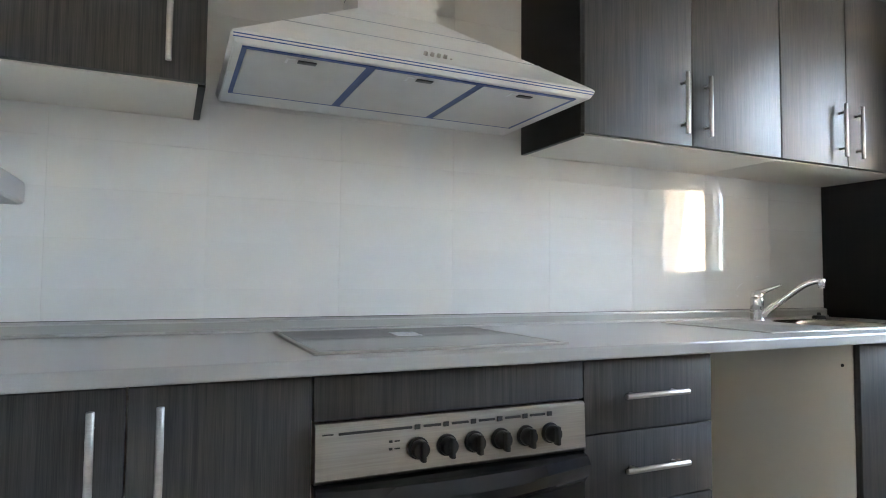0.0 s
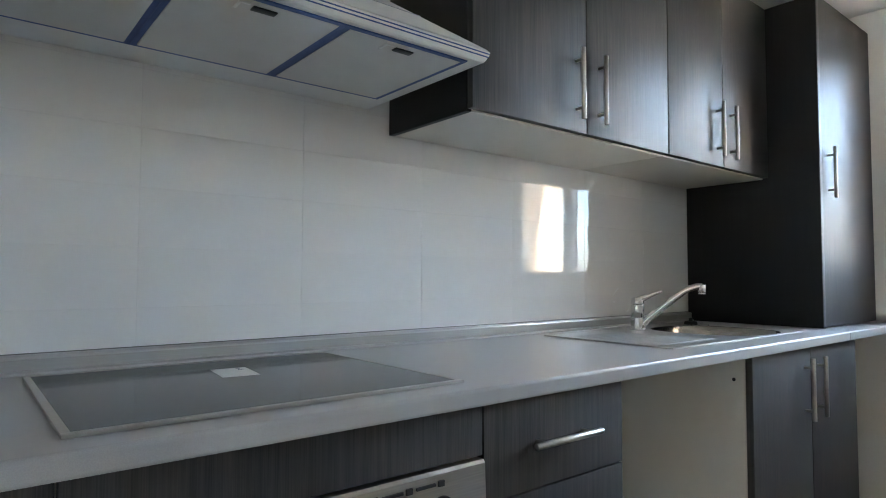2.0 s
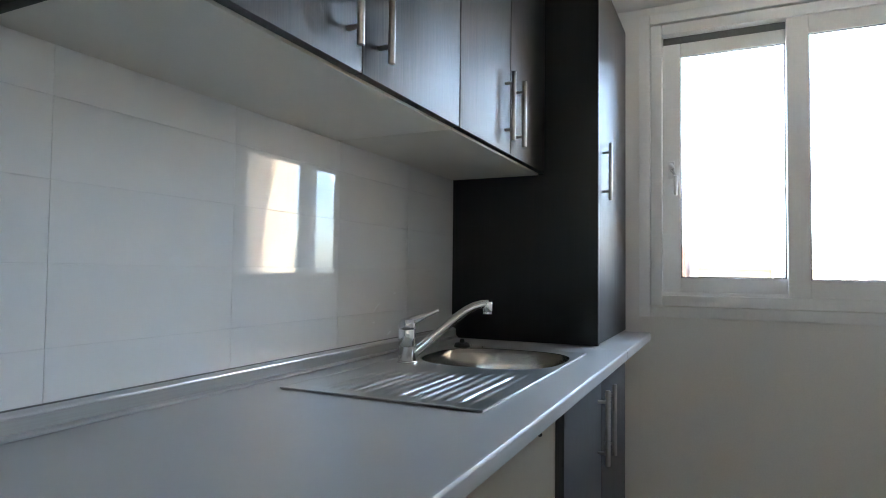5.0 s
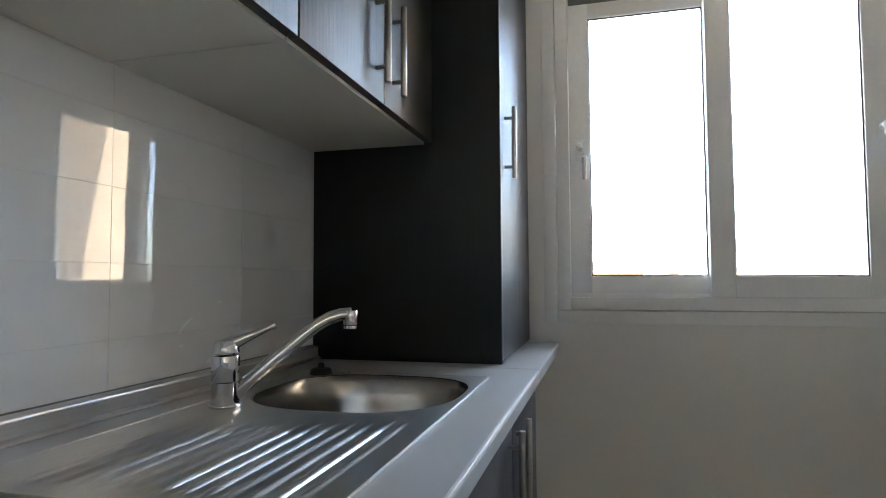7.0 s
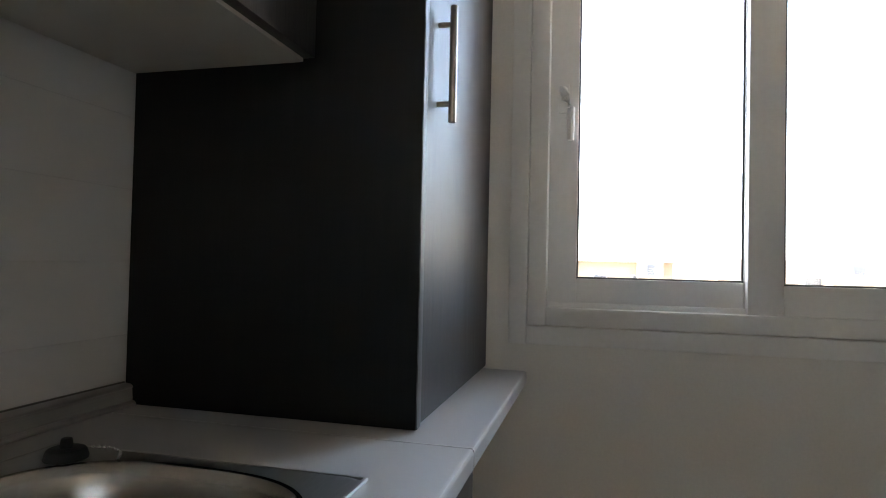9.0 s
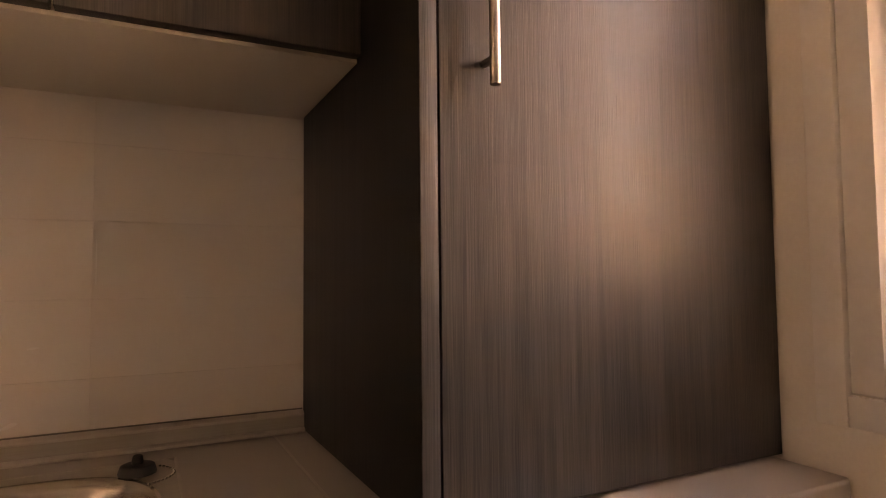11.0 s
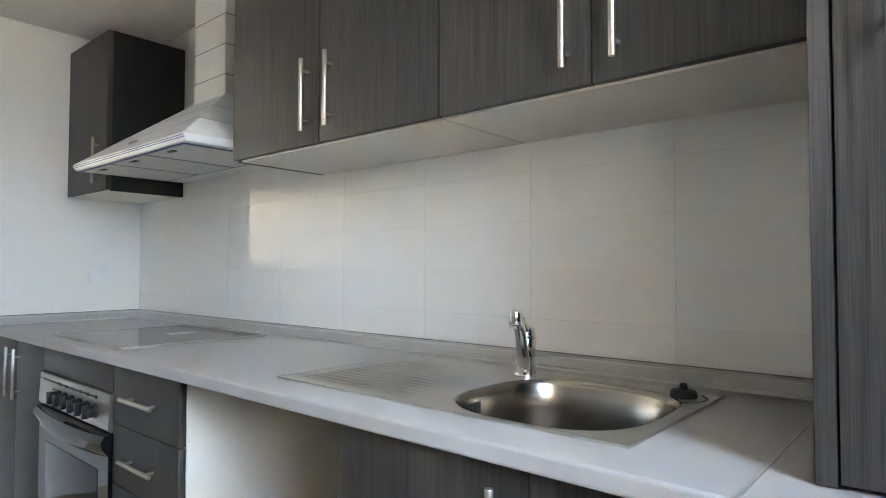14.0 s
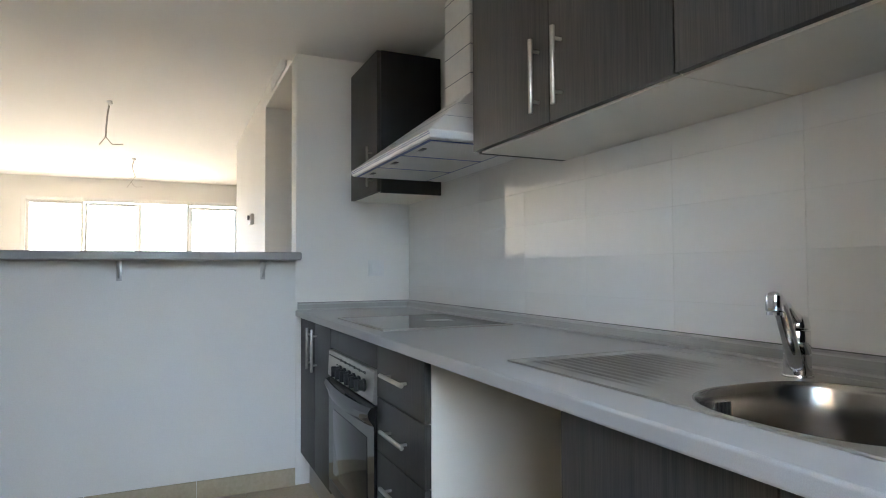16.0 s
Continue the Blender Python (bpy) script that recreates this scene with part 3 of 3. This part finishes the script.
part("edge_band", box(TX0 + 0.001, TX0 + 0.0212, TF - 0.0012, TF - 0.0002, TOP + 0.002, UP1 - 0.002, 0.0004), WENGE, tall, "lighter wood-grain edge band")
td = front(tall, "door", TX0 + 0.023, TX1, TF, TOP + 0.004, UP1)
bar_handle(td, (3.004, TF - 0.025, 1.464), (0, 0, 1))

# ---- extractor hood ----
hood = thing("extractor_hood", (0.925, -0.2, 1.49), "white pyramid extractor hood with blue protective film", "extractor hood")
KX0, KX1, KY, KZ = 0.475, 1.358, -0.456, 1.532
CX0, CX1, CY, CZ = 0.817, 1.046, -0.152, 1.768


def loft(bm, sections):
    """Joins four-corner sections into a closed skin."""
    rings = [[bm.verts.new(v) for v in s] for s in sections]
    for a, b in zip(rings, rings[1:]):
        for k in range(4):
            bm.faces.new((a[k], a[(k + 1) % 4], b[(k + 1) % 4], b[k]))
    bm.faces.new(rings[0][::-1])
    bm.faces.new(rings[-1])
    return bm


def section(x0, x1, y0, z):
    return [(x0, y0, z), (x1, y0, z), (x1, -0.003, z), (x0, -0.003, z)]


bm = loft(bmesh.new(), [section(KX0, KX1, KY, KZ), section(CX0, CX1, CY, CZ)])
bmesh.ops.bevel(bm, geom=[e for e in bm.edges], offset=0.003, segments=2, affect="EDGES")
canopy = part("canopy", bm, ENAMEL, hood)
bm = loft(bmesh.new(), [section(KX0 + 0.008, KX1 - 0.008, KY + 0.009, KZ - 0.022), section(KX0, KX1, KY, KZ - 0.006), section(KX0, KX1, KY, KZ - 0.0005)])
bmesh.ops.bevel(bm, geom=[e for e in bm.edges], offset=0.002, segments=2, affect="EDGES")
part("rim", bm, ENAMEL, hood)
for z in (KZ - 0.0065, KZ - 0.0120):
    inset = 0.5 * max(0, KZ - 0.006 - z)
    part("film_edge", box(KX0 + 0.004, KX1 - 0.004, KY - 0.0008 + inset, KY + 0.004 + inset, z - 0.0009, z + 0.0009), FILM, hood, "blue protective film edge")
UZ = KZ - 0.022
fx = [0.498, 0.770, 1.042, 1.314]
for a, b in zip(fx, fx[1:]):
    f_ = part("grease_filter", box(a + 0.011, b - 0.011, -0.425, -0.112, UZ - 0.0042, UZ - 0.0003, 0.001), FILTER, hood, "pale grease filter panel")
    cx = (a + b) / 2
    part("latch", box(cx - 0.020, cx + 0.020, -0.412, -0.396, UZ - 0.0075, UZ - 0.0045, 0.001), KNOB, f_, "black filter latch")
    part("clip", bx(box(cx - 0.045, cx - 0.040, -0.416, -0.388, UZ - 0.0065, UZ - 0.0045, 0.0005), cx - 0.040, cx - 0.026, -0.416, -0.412, UZ - 0.0065, UZ - 0.0045, 0.0005), ENAMEL, f_)
    bm = bmesh.new()
    for p0, p1, q0, q1 in ((a, b, -0.435, -0.425), (a, b, -0.112, -0.103), (a, a + 0.0105, -0.425, -0.112), (b - 0.0105, b, -0.425, -0.112)):
        bx(bm, p0 + 0.0003, p1 - 0.0003, q0, q1, UZ - 0.003, UZ - 0.0004)
    part("film_border", bm, FILM, f_, "blue protective film border")
bm = loft(bmesh.new(), [section(CX0, CX1, CY, CZ - 0.002), section(CX0, CX1, CY, CEIL_K - 0.001)])
bmesh.ops.bevel(bm, geom=[e for e in bm.edges if abs((e.verts[0].co - e.verts[1].co).z) > 0.1], offset=0.003, segments=2, affect="EDGES")
chimney = part("chimney", bm, ENAMEL, hood, "white chimney duct with film seams")
for i in range(4):
    z = CZ + 0.075 + i * 0.112
    bm = bx(bmesh.new(), CX0 - 0.0006, CX1 + 0.0006, CY - 0.0007, CY + 0.0003, z - 0.0014, z + 0.0014)
    bx(bm, CX1 - 0.0003, CX1 + 0.0007, CY, -0.004, z - 0.0014, z + 0.0014)
    bx(bm, CX0 - 0.0007, CX0 + 0.0003, CY, -0.004, z - 0.0014, z + 0.0014)
    part("film_seam", bm, SEAM, chimney, "dark film seam")
for s in (0.33, 0.66):
    x0, x1 = KX0 + (CX0 - KX0) * s, KX1 + (CX1 - KX1) * s
    y, z = KY + (CY - KY) * s, KZ + (CZ - KZ) * s
    bm = tube(bmesh.new(), [(x0, y - 0.0004, z), (x1, y - 0.0004, z)], 0.0011, 6)
    tube(bm, [(x1 + 0.0004, y, z), (x1 + 0.0004, -0.006, z)], 0.0011, 6)
    part("film_seam", bm, FAINT, canopy, "faint grey film seam")
slope = Vector((0, CY - KY, CZ - KZ)).normalized()
face = Vector((0, -slope.z, slope.y))
for i in range(5):
    x = 0.902 + i * 0.0165
    p = Vector((x, KY, KZ)) + slope * 0.048
    r = 0.0055 if i < 4 else 0.003
    part("push_button", rod(bmesh.new(), p - face * 0.002, p + face * (0.008 if i < 4 else 0.002), r, 12, r * 0.85), STEEL, canopy, "small metal push button")

# ---- sink and tap ----
sink = thing("sink", (2.32, -0.31, TOP), "stainless steel inset sink with ribbed drainer", "sink")
SX0, SX1, SY0, SY1, SZ = 1.922, 2.716, -0.516, -0.092, TOP + 0.0035
BCX, BCY, BA, BB = 2.510, -0.316, 0.176, 0.182


def bowl_ring(k, n, grow, z):
    """Rounded bowl outline, tighter on the drainer side."""
    a = 2 * math.pi * k / n
    c, s = math.cos(a), math.sin(a)
    e = 2 / 2.9
    x = math.copysign(abs(c) ** e, c) * (BA * grow)
    y = math.copysign(abs(s) ** e, s) * (BB * grow)
    if x < 0:
        y *= 1 - 0.10 * (x / BA) ** 2
    return Vector((BCX + x, BCY + y, z))


N = 96
bm = bmesh.new()
levels = [(1.035, SZ), (1.012, SZ - 0.001), (0.995, SZ - 0.005), (0.975, SZ - 0.014), (0.955, SZ - 0.06), (0.935, SZ - 0.115), (0.90, SZ - 0.136), (0.82, SZ - 0.147), (0.60, SZ - 0.151), (0.26, SZ - 0.154)]
rings = [[bm.verts.new(bowl_ring(k, N, g, z)) for k in range(N)] for g, z in levels]
for a, b in zip(rings, rings[1:]):
    for k in range(N):
        bm.faces.new((a[k], a[(k + 1) % N], b[(k + 1) % N], b[k]))
bm.faces.new(rings[-1])
part("bowl", bm, SINK_STEEL, sink, "deep rounded brushed steel bowl")

# deck: quads between the outer rectangle and the bowl's rim, then the drainer sheet
bm = bmesh.new()
BX = 2.318


def rect_point(k, n):
    a = 2 * math.pi * k / n
    c, s = math.cos(a), math.sin(a)
    hx0, hx1, hy0, hy1 = BX - BCX, SX1 - 0.004 - BCX, SY0 + 0.004 - BCY, SY1 - 0.004 - BCY
    f = min((hx1 / c) if c > 1e-6 else (hx0 / c if c < -1e-6 else 9), (hy1 / s) if s > 1e-6 else (hy0 / s if s < -1e-6 else 9))
    return Vector((BCX + c * f, BCY + s * f, SZ + 0.0002))


outer = [bm.verts.new(rect_point(k, N)) for k in range(N)]
inner = [bm.verts.new(bowl_ring(k, N, 1.034, SZ + 0.0002)) for k in range(N)]
for k in range(N):
    bm.faces.new((outer[k], outer[(k + 1) % N], inner[(k + 1) % N], inner[k]))
part("bowl_deck", bm, DECK, sink)
bm = bmesh.new()
nx, ny = 46, 220
ribs0, ribs1 = SY0 + 0.035, SY1 - 0.075
grid = []
for i in range(nx + 1):
    row = []
    for j in range(ny + 1):
        x = SX0 + 0.004 + (BX - SX0 - 0.004) * i / nx
        y = SY0 + 0.004 + (SY1 - SY0 - 0.008) * j / ny
        z = SZ + 0.0002
        if ribs0 < y < ribs1:
            end = 2.296 - 0.10 * (y - ribs0) / (ribs1 - ribs0)
            along = max(0.0, min(1.0, (x - 1.958) / 0.012, (end - x) / 0.06))
            ph = (y - ribs0) / (ribs1 - ribs0) * 13
            wave = max(0.0, math.sin(2 * math.pi * ph)) ** 0.55
            z += along * (0.0031 * wave - 0.0012)
        row.append(bm.verts.new((x, y, z)))
    grid.append(row)
for i in range(nx):
    for j in range(ny):
        bm.faces.new((grid[i][j], grid[i + 1][j], grid[i + 1][j + 1], grid[i][j + 1]))
part("drainer", bm, DECK, sink, "ribbed steel drainer board")
bm = bmesh.new()
for a, b, c, d_ in ((SX0, SX1, SY0, SY0 + 0.0045), (SX0, SX1, SY1 - 0.0045, SY1), (SX0, SX0 + 0.0045, SY0 + 0.0045, SY1 - 0.0045), (SX1 - 0.0045, SX1, SY0 + 0.0045, SY1 - 0.0045)):
    bx(bm, a, b, c, d_, TOP + 0.0003, SZ + 0.0012, 0.0015)
part("edge", bm, DECK, sink)
part("drain", rod(bmesh.new(), (BCX, BCY, SZ - 0.1535), (BCX, BCY, SZ - 0.1505), 0.042, 28, bev=0.001), CHROME, sink, "round chrome strainer")
ov = bmesh.new()
for i in range(5):
    bx(ov, BCX - BA * 0.968 - 0.001, BCX - BA * 0.968 + 0.0045, BCY - 0.062 + i * 0.008 - 0.0018, BCY - 0.062 + i * 0.008 + 0.0022, SZ - 0.046, SZ - 0.022)
part("overflow", ov, KNOB, sink, "dark overflow slots")

plug = thing("sink_plug", (2.664, -0.155, SZ), "black rubber plug with ball chain on the sink edge", "plug")
bm = rod(bmesh.new(), (2.664, -0.155, SZ + 0.0008), (2.664, -0.155, SZ + 0.014), 0.025, 22, 0.021, bev=0.003)
part("stopper", bm, RUBBER, plug)
part("knob", rod(bmesh.new(), (2.664, -0.155, SZ + 0.014), (2.664, -0.155, SZ + 0.026), 0.008, 12, 0.006, bev=0.002), RUBBER, plug)
bm = bmesh.new()
for i in range(16):
    a = i / 15 * 4.2
    c = (2.692 + 0.014 * math.sin(a) * 1.2, -0.150 - 0.004 * i + 0.012 * math.cos(a), SZ + 0.003)
    bmesh.ops.create_uvsphere(bm, u_segments=6, v_segments=4, radius=0.0022, matrix=Matrix.Translation(c))
part("chain", bm, CHROME, plug, "thin ball chain")

tap = thing("mixer_tap", (2.324, -0.153, SZ), "chrome single-lever mixer tap with long swivel spout", "tap")
TX, TY = 2.324, -0.153
bm = rod(bmesh.new(), (TX, TY, SZ), (TX, TY, SZ + 0.005), 0.026, 28, bev=0.0015)
rod(bm, (TX, TY, SZ + 0.005), (TX, TY, SZ + 0.040), 0.0230, 28, 0.0222)
rod(bm, (TX, TY, SZ + 0.0415), (TX, TY, SZ + 0.083), 0.0222, 28, 0.0226, bev=0.001)
part("body", bm, CHROME, tap)
part("lever_cap", rod(bmesh.new(), (TX, TY, SZ + 0.0845), (TX, TY, SZ + 0.108), 0.0226, 28, 0.0185, bev=0.004), CHROME, tap)
way = Vector((0.092, -0.180, 0)).normalized()
c = Vector((TX, TY, 0))
pts = [c + way * s + Vector((0, 0, SZ + h)) for s, h in ((-0.008, 0.094), (0.014, 0.104), (0.035, 0.113), (0.055, 0.121), (0.070, 0.127), (0.078, 0.130))]
part("lever", tube(bmesh.new(), pts, [0.013, 0.012, 0.0085, 0.006, 0.005, 0.0055], 12), CHROME, tap, "slim chrome lever handle")
pts = [c + way * s + Vector((0, 0, SZ + h)) for s, h in ((0.014, 0.020), (0.045, 0.047), (0.085, 0.081), (0.120, 0.110), (0.145, 0.129), (0.165, 0.140), (0.185, 0.146), (0.203, 0.147))]
part("spout", tube(bmesh.new(), pts, [0.0122, 0.0124, 0.0120, 0.0116, 0.0112, 0.0110, 0.0110, 0.0112], 14), CHROME, tap, "chrome swivel spout")
e = c + way * 0.201
bm = rod(bmesh.new(), (e.x, e.y, SZ + 0.128), (e.x, e.y, SZ + 0.153), 0.0122, 18, bev=0.0015)
rod(bm, (e.x, e.y, SZ + 0.122), (e.x, e.y, SZ + 0.127), 0.0112, 18)
part("aerator", bm, CHROME, tap, "chrome aerator nozzle")

# ---- wall fittings ----
sock = thing("socket_plate", (0.0, -0.186, 1.110), "white blank socket plate on the wall", "socket")
part("plate", box(0.0005, 0.008, -0.229, -0.143, 1.068, 1.152, 0.003), PLASTIC, sock)
part("insert", box(0.0082, 0.011, -0.214, -0.158, 1.083, 1.137, 0.002), PLASTIC, sock)
th = thing("wall_thermostat", (-1.72, OPEN_Y, 1.49), "small white wall thermostat in the living room", "thermostat")
part("case", box(-1.78, -1.66, OPEN_Y - 0.030, OPEN_Y - 0.0005, 1.45, 1.53, 0.006), PLASTIC, th)
part("dial", rod(bmesh.new(), (-1.70, OPEN_Y - 0.031, 1.50), (-1.70, OPEN_Y - 0.046, 1.50), 0.018, 16, bev=0.002), SHUTTER, th)
gr = thing("air_grille", (-0.5, OPEN_Y, 2.265), "white air conditioning grille above the hall opening", "grille")
part("frame", bx(bx(bx(box(-0.80, -0.28, OPEN_Y - 0.008, OPEN_Y - 0.0005, 2.222, 2.234, 0.001), -0.80, -0.28, OPEN_Y - 0.008, OPEN_Y - 0.0005, 2.300, 2.309, 0.001), -0.80, -0.785, OPEN_Y - 0.008, OPEN_Y - 0.0005, 2.234, 2.300, 0.001), -0.295, -0.28, OPEN_Y - 0.008, OPEN_Y - 0.0005, 2.234, 2.300, 0.001), PLASTIC, gr)
part("backing", box(-0.785, -0.295, OPEN_Y - 0.002, OPEN_Y - 0.0004, 2.234, 2.300), SHUTTER, gr)
for i in range(7):
    z = 2.239 + i * 0.0085
    part("slat", box(-0.785, -0.295, OPEN_Y - 0.007, OPEN_Y - 0.0022, z, z + 0.004, 0.0005), PLASTIC, gr)


def ceiling_cord(x, y, drop, seed):
    """Bare lamp cable with spread ends."""
    w = thing("lamp_cable", (x, y, CEIL_L), "bare ceiling lamp cable with spread wire ends", "cable", "ceiling cables")
    part("terminal", rod(bmesh.new(), (x, y, CEIL_L), (x + 0.01, y + 0.012, CEIL_L - 0.03), 0.02, 12, 0.012), PLASTIC, w)
    part("cable", tube(bmesh.new(), [(x, y, CEIL_L - 0.02), (x + 0.01, y - 0.01, CEIL_L - drop * 0.4), (x, y - 0.018 * seed, CEIL_L - drop * 0.75), (x, y - 0.02, CEIL_L - drop)], 0.0055, 8), WIRE, w)
    part("wire_end", tube(bmesh.new(), [(x, y - 0.02, CEIL_L - drop), (x, y + 0.02, CEIL_L - drop - 0.05), (x, y + 0.09, CEIL_L - drop - 0.045)], 0.003, 6), WIRE, w)
    part("wire_end", tube(bmesh.new(), [(x, y - 0.02, CEIL_L - drop), (x, y - 0.06, CEIL_L - drop - 0.06)], 0.003, 6), WIRE, w)


ceiling_cord(-1.80, -1.585, 0.26, 1)
ceiling_cord(-4.17, -1.55, 0.26, -1)

# ---- outside ----
solid("ground", box(-400, 400, -400, 400, -6.6, -6.5), EARTH)
GZ = -6.5


def tiled_roof(house, x0, x1, y0, y1, z0, z1):
    """Lean-to roof rising along +x, with rounded clay courses."""
    bm = bmesh.new()
    n = max(6, int((y1 - y0) / 0.11))
    a = []
    for k in range(n + 1):
        y = y0 + (y1 - y0) * k / n
        b = 0.05 * (k % 2)
        a.append([bm.verts.new((x0, y, z0 + b)), bm.verts.new((x1, y, z1 + b)), bm.verts.new((x1, y, z1 - 0.12)), bm.verts.new((x0, y, z0 - 0.12))])
    for p, q in zip(a, a[1:]):
        for i in range(4):
            bm.faces.new((p[i], p[(i + 1) % 4], q[(i + 1) % 4], q[i]))
    bm.faces.new(a[0])
    bm.faces.new(a[-1][::-1])
    part("roof", bm, ROOFT, house, "sunlit clay tile roof")


def house(x0, x1, y0, y1, z1, mat_, label, panes=(), roof=None, parapet=0.0):
    h = thing("house", ((x0 + x1) / 2, (y0 + y1) / 2, GZ), label, "house", "houses outside")
    part("wall", box(x0, x1, y0, y1, GZ, z1, 0.03, 1), mat_, h)
    for y, z, w, t in panes:
        p = part("window", ring(bmesh.new(), x0 - 0.05, x0 + 0.02, y - w / 2 - 0.06, y + w / 2 + 0.06, z - 0.06, z + t + 0.06, 0.06, 0.0), PVC, h)
        part("pane", box(x0 - 0.015, x0 - 0.002, y - w / 2, y + w / 2, z, z + t), DARKPANE, p)
    if roof:
        tiled_roof(h, *roof)
    if parapet:
        part("parapet", box(x0, x0 + 0.25, y0, y1, z1, z1 + parapet, 0.03, 1), mat_, h)
    return h


house(44, 52, 8.6, 14.0, 1.40, SAND, "sand rendered house with a flat roof", ((10.0, -0.6, 0.8, 1.0), (12.4, -0.6, 0.8, 1.0)))
house(43, 50, 5.9, 8.6, 0.75, TERRA, "terracotta house with a lean-to clay tile roof", ((7.2, -2.6, 0.9, 1.1),), (42.6, 46.5, 5.7, 8.9, 0.85, 1.55))
h = house(54, 62, 4.5, 16.0, 2.35, TERRA, "terracotta house with a balustraded roof terrace", ((13, 0.2, 0.9, 1.0),), None, 0.0)
bm = box(54, 54.2, 8.6, 13.5, 3.15, 3.25, 0.02, 1)
for i in range(16):
    bx(bm, 54.02, 54.16, 8.7 + i * 0.31, 8.82 + i * 0.31, 2.35, 3.15)
part("balustrade", bm, SAND, h, "pale openwork balustrade")
bm = rod(bmesh.new(), (55, 10.0, 2.35), (55, 10.0, 4.4), 0.03, 6)
for z, w in ((4.1, 0.6), (3.8, 0.4)):
    rod(bm, (55, 10.0 - w, z), (55, 10.0 + w, z), 0.02, 6)
part("antenna", bm, IRON, h, "thin roof aerial")
house(50, 56, 2.0, 6.4, 3.3, TERRA, "terracotta house with a raised gable wall", ((4.0, 0.0, 0.9, 1.1),))
house(52, 60, -6.5, 1.2, 1.6, SAND, "sand rendered house with a clay tile roof", ((-1.0, -0.6, 1.0, 1.1), (-4.0, -0.6, 1.0, 1.1)), (51.6, 56, -6.8, 1.5, 1.6, 2.5))
house(50, 51.6, -5.6, -3.8, 2.7, SAND, "narrow sand rendered chimney house", ((-4.7, 0.6, 0.6, 0.8),))
house(48, 58, -21.0, -9.0, 1.9, SAND, "long sand rendered house with a flat roof", ((-12, -0.4, 1, 1.1), (-15, -0.4, 1, 1.1), (-18, -0.4, 1, 1.1)))
house(46, 49, -18.5, -15.5, 2.95, SAND, "tall sand rendered stair tower", ((-17, 1.0, 0.7, 0.9),))
house(46, 60, 16.5, 36.0, 2.2, TERRA, "terracotta terraced house with windows", ((20, 0, 1, 1.1), (24, 0, 1, 1.1), (28, 0, 1, 1.1)))
house(-60, -48, -12, 8, 1.8, SAND, "far sand rendered house beyond the balcony", ((-4, 0, 1, 1.1),))

# sunlit return wall beside the window, and the eave that shades its inner edge
solid("wall_return", box(EAST + 0.251, EAST + 0.66, -2.05, -1.70, GZ, 3.4, 0.01), CREAM)
solid("window_reveal", box(EAST + 0.10, EAST + 0.2505, -1.6645, -1.655, 1.0, 2.13, 0.002), CREAM)
solid("eave", box(EAST + 0.251, EAST + 0.645, -1.699, 3.2, 2.90, 3.02, 0.01), CREAM)

# ---- glazed wall tiles, each its own piece ----
PX, PZ, G_ = 0.356, 0.1215, 0.0004
tile_mesh = {}


def tile_piece(name, w, h, depth, parent, material_):
    key = (name, round(w, 4), round(h, 4))
    if key not in tile_mesh:
        bm = box(-w / 2, w / 2, -depth, 0, -h / 2, h / 2, 0.0004, 1)
        tile_mesh[key] = mesh_of(name, bm, material_)
    ob = new(name, tile_mesh[key])
    ob.parent = parent
    return ob


xs = [0.0] + [0.105 + PX * i for i in range(10) if 0.105 + PX * i < EAST] + [EAST]
zs = [TOP] + [1.015 + PZ * i for i in range(10)] + [CEIL_K]
rnd = random.Random(4)
for xa, xb in zip(xs, xs[1:]):
    for za, zb in zip(zs, zs[1:]):
        if zb - za < 0.02 or xb - xa < 0.02:
            continue
        ob = tile_piece("tile", xb - xa - G_, zb - za - G_, 0.0075, wall_north, TILE)
        ob.location = ((xa + xb) / 2, 0.0078, (za + zb) / 2)
        ob.rotation_euler = (radians(rnd.uniform(-0.07, 0.07)), 0, radians(rnd.uniform(-0.07, 0.07)))

# ---- dried white smears on the glaze behind the sink ----
for pts, r in ((((2.404, 1.011), (2.411, 1.021), (2.422, 1.030), (2.432, 1.036), (2.441, 1.039)), (0.0008, 0.0017, 0.0024, 0.0016, 0.0007)),
               (((2.404, 0.990), (2.410, 0.9885), (2.417, 0.990)), (0.0012, 0.0020, 0.0008)),
               (((2.515, 1.064), (2.523, 1.066), (2.530, 1.0665)), (0.0010, 0.0019, 0.0008)),
               (((2.484, 0.950), (2.492, 0.952), (2.499, 0.956), (2.505, 0.957)), (0.0009, 0.0021, 0.0026, 0.0012)),
               (((2.602, 1.228), (2.6022, 1.20), (2.602, 1.158)), (0.0005, 0.0009, 0.0005))):
    bm = tube(bmesh.new(), [(x, 0.0, z) for x, z in pts], [q * 1.3 for q in r], 8)
    for v in bm.verts:
        v.co.y = v.co.y * 0.25 - 0.0001
    part("smear", bm, PLASTIC, wall_north, "dried white smear")

# ---- floor tiles of the kitchen ----
fm = mesh_of("floor_tile", box(-0.2235, 0.2235, -0.2235, 0.2235, -0.008, 0, 0.001, 1), FLOORT)
for i in range(8):
    for j in range(8):
        x, y = 0.225 + i * 0.45, -0.165 - j * 0.45
        if x > EAST + 0.2 or y < SOUTH - 0.2:
            continue
        ob = new("floor_tile", fm)
        ob.parent = floor
        ob.location = (x, y, FLOOR)
bm = bmesh.new()
for i in range(13):
    for j in range(13):
        x, y = -0.25 - i * 0.45, 2.0 - j * 0.45
        if x > LIV_W:
            bx(bm, x - 0.2235, x + 0.2235, y - 0.2235, y + 0.2235, FLOOR - 0.008, FLOOR)
rest = part("floor_tiles", bm, FLOORT, floor)
tagged(rest, kind="stuff")
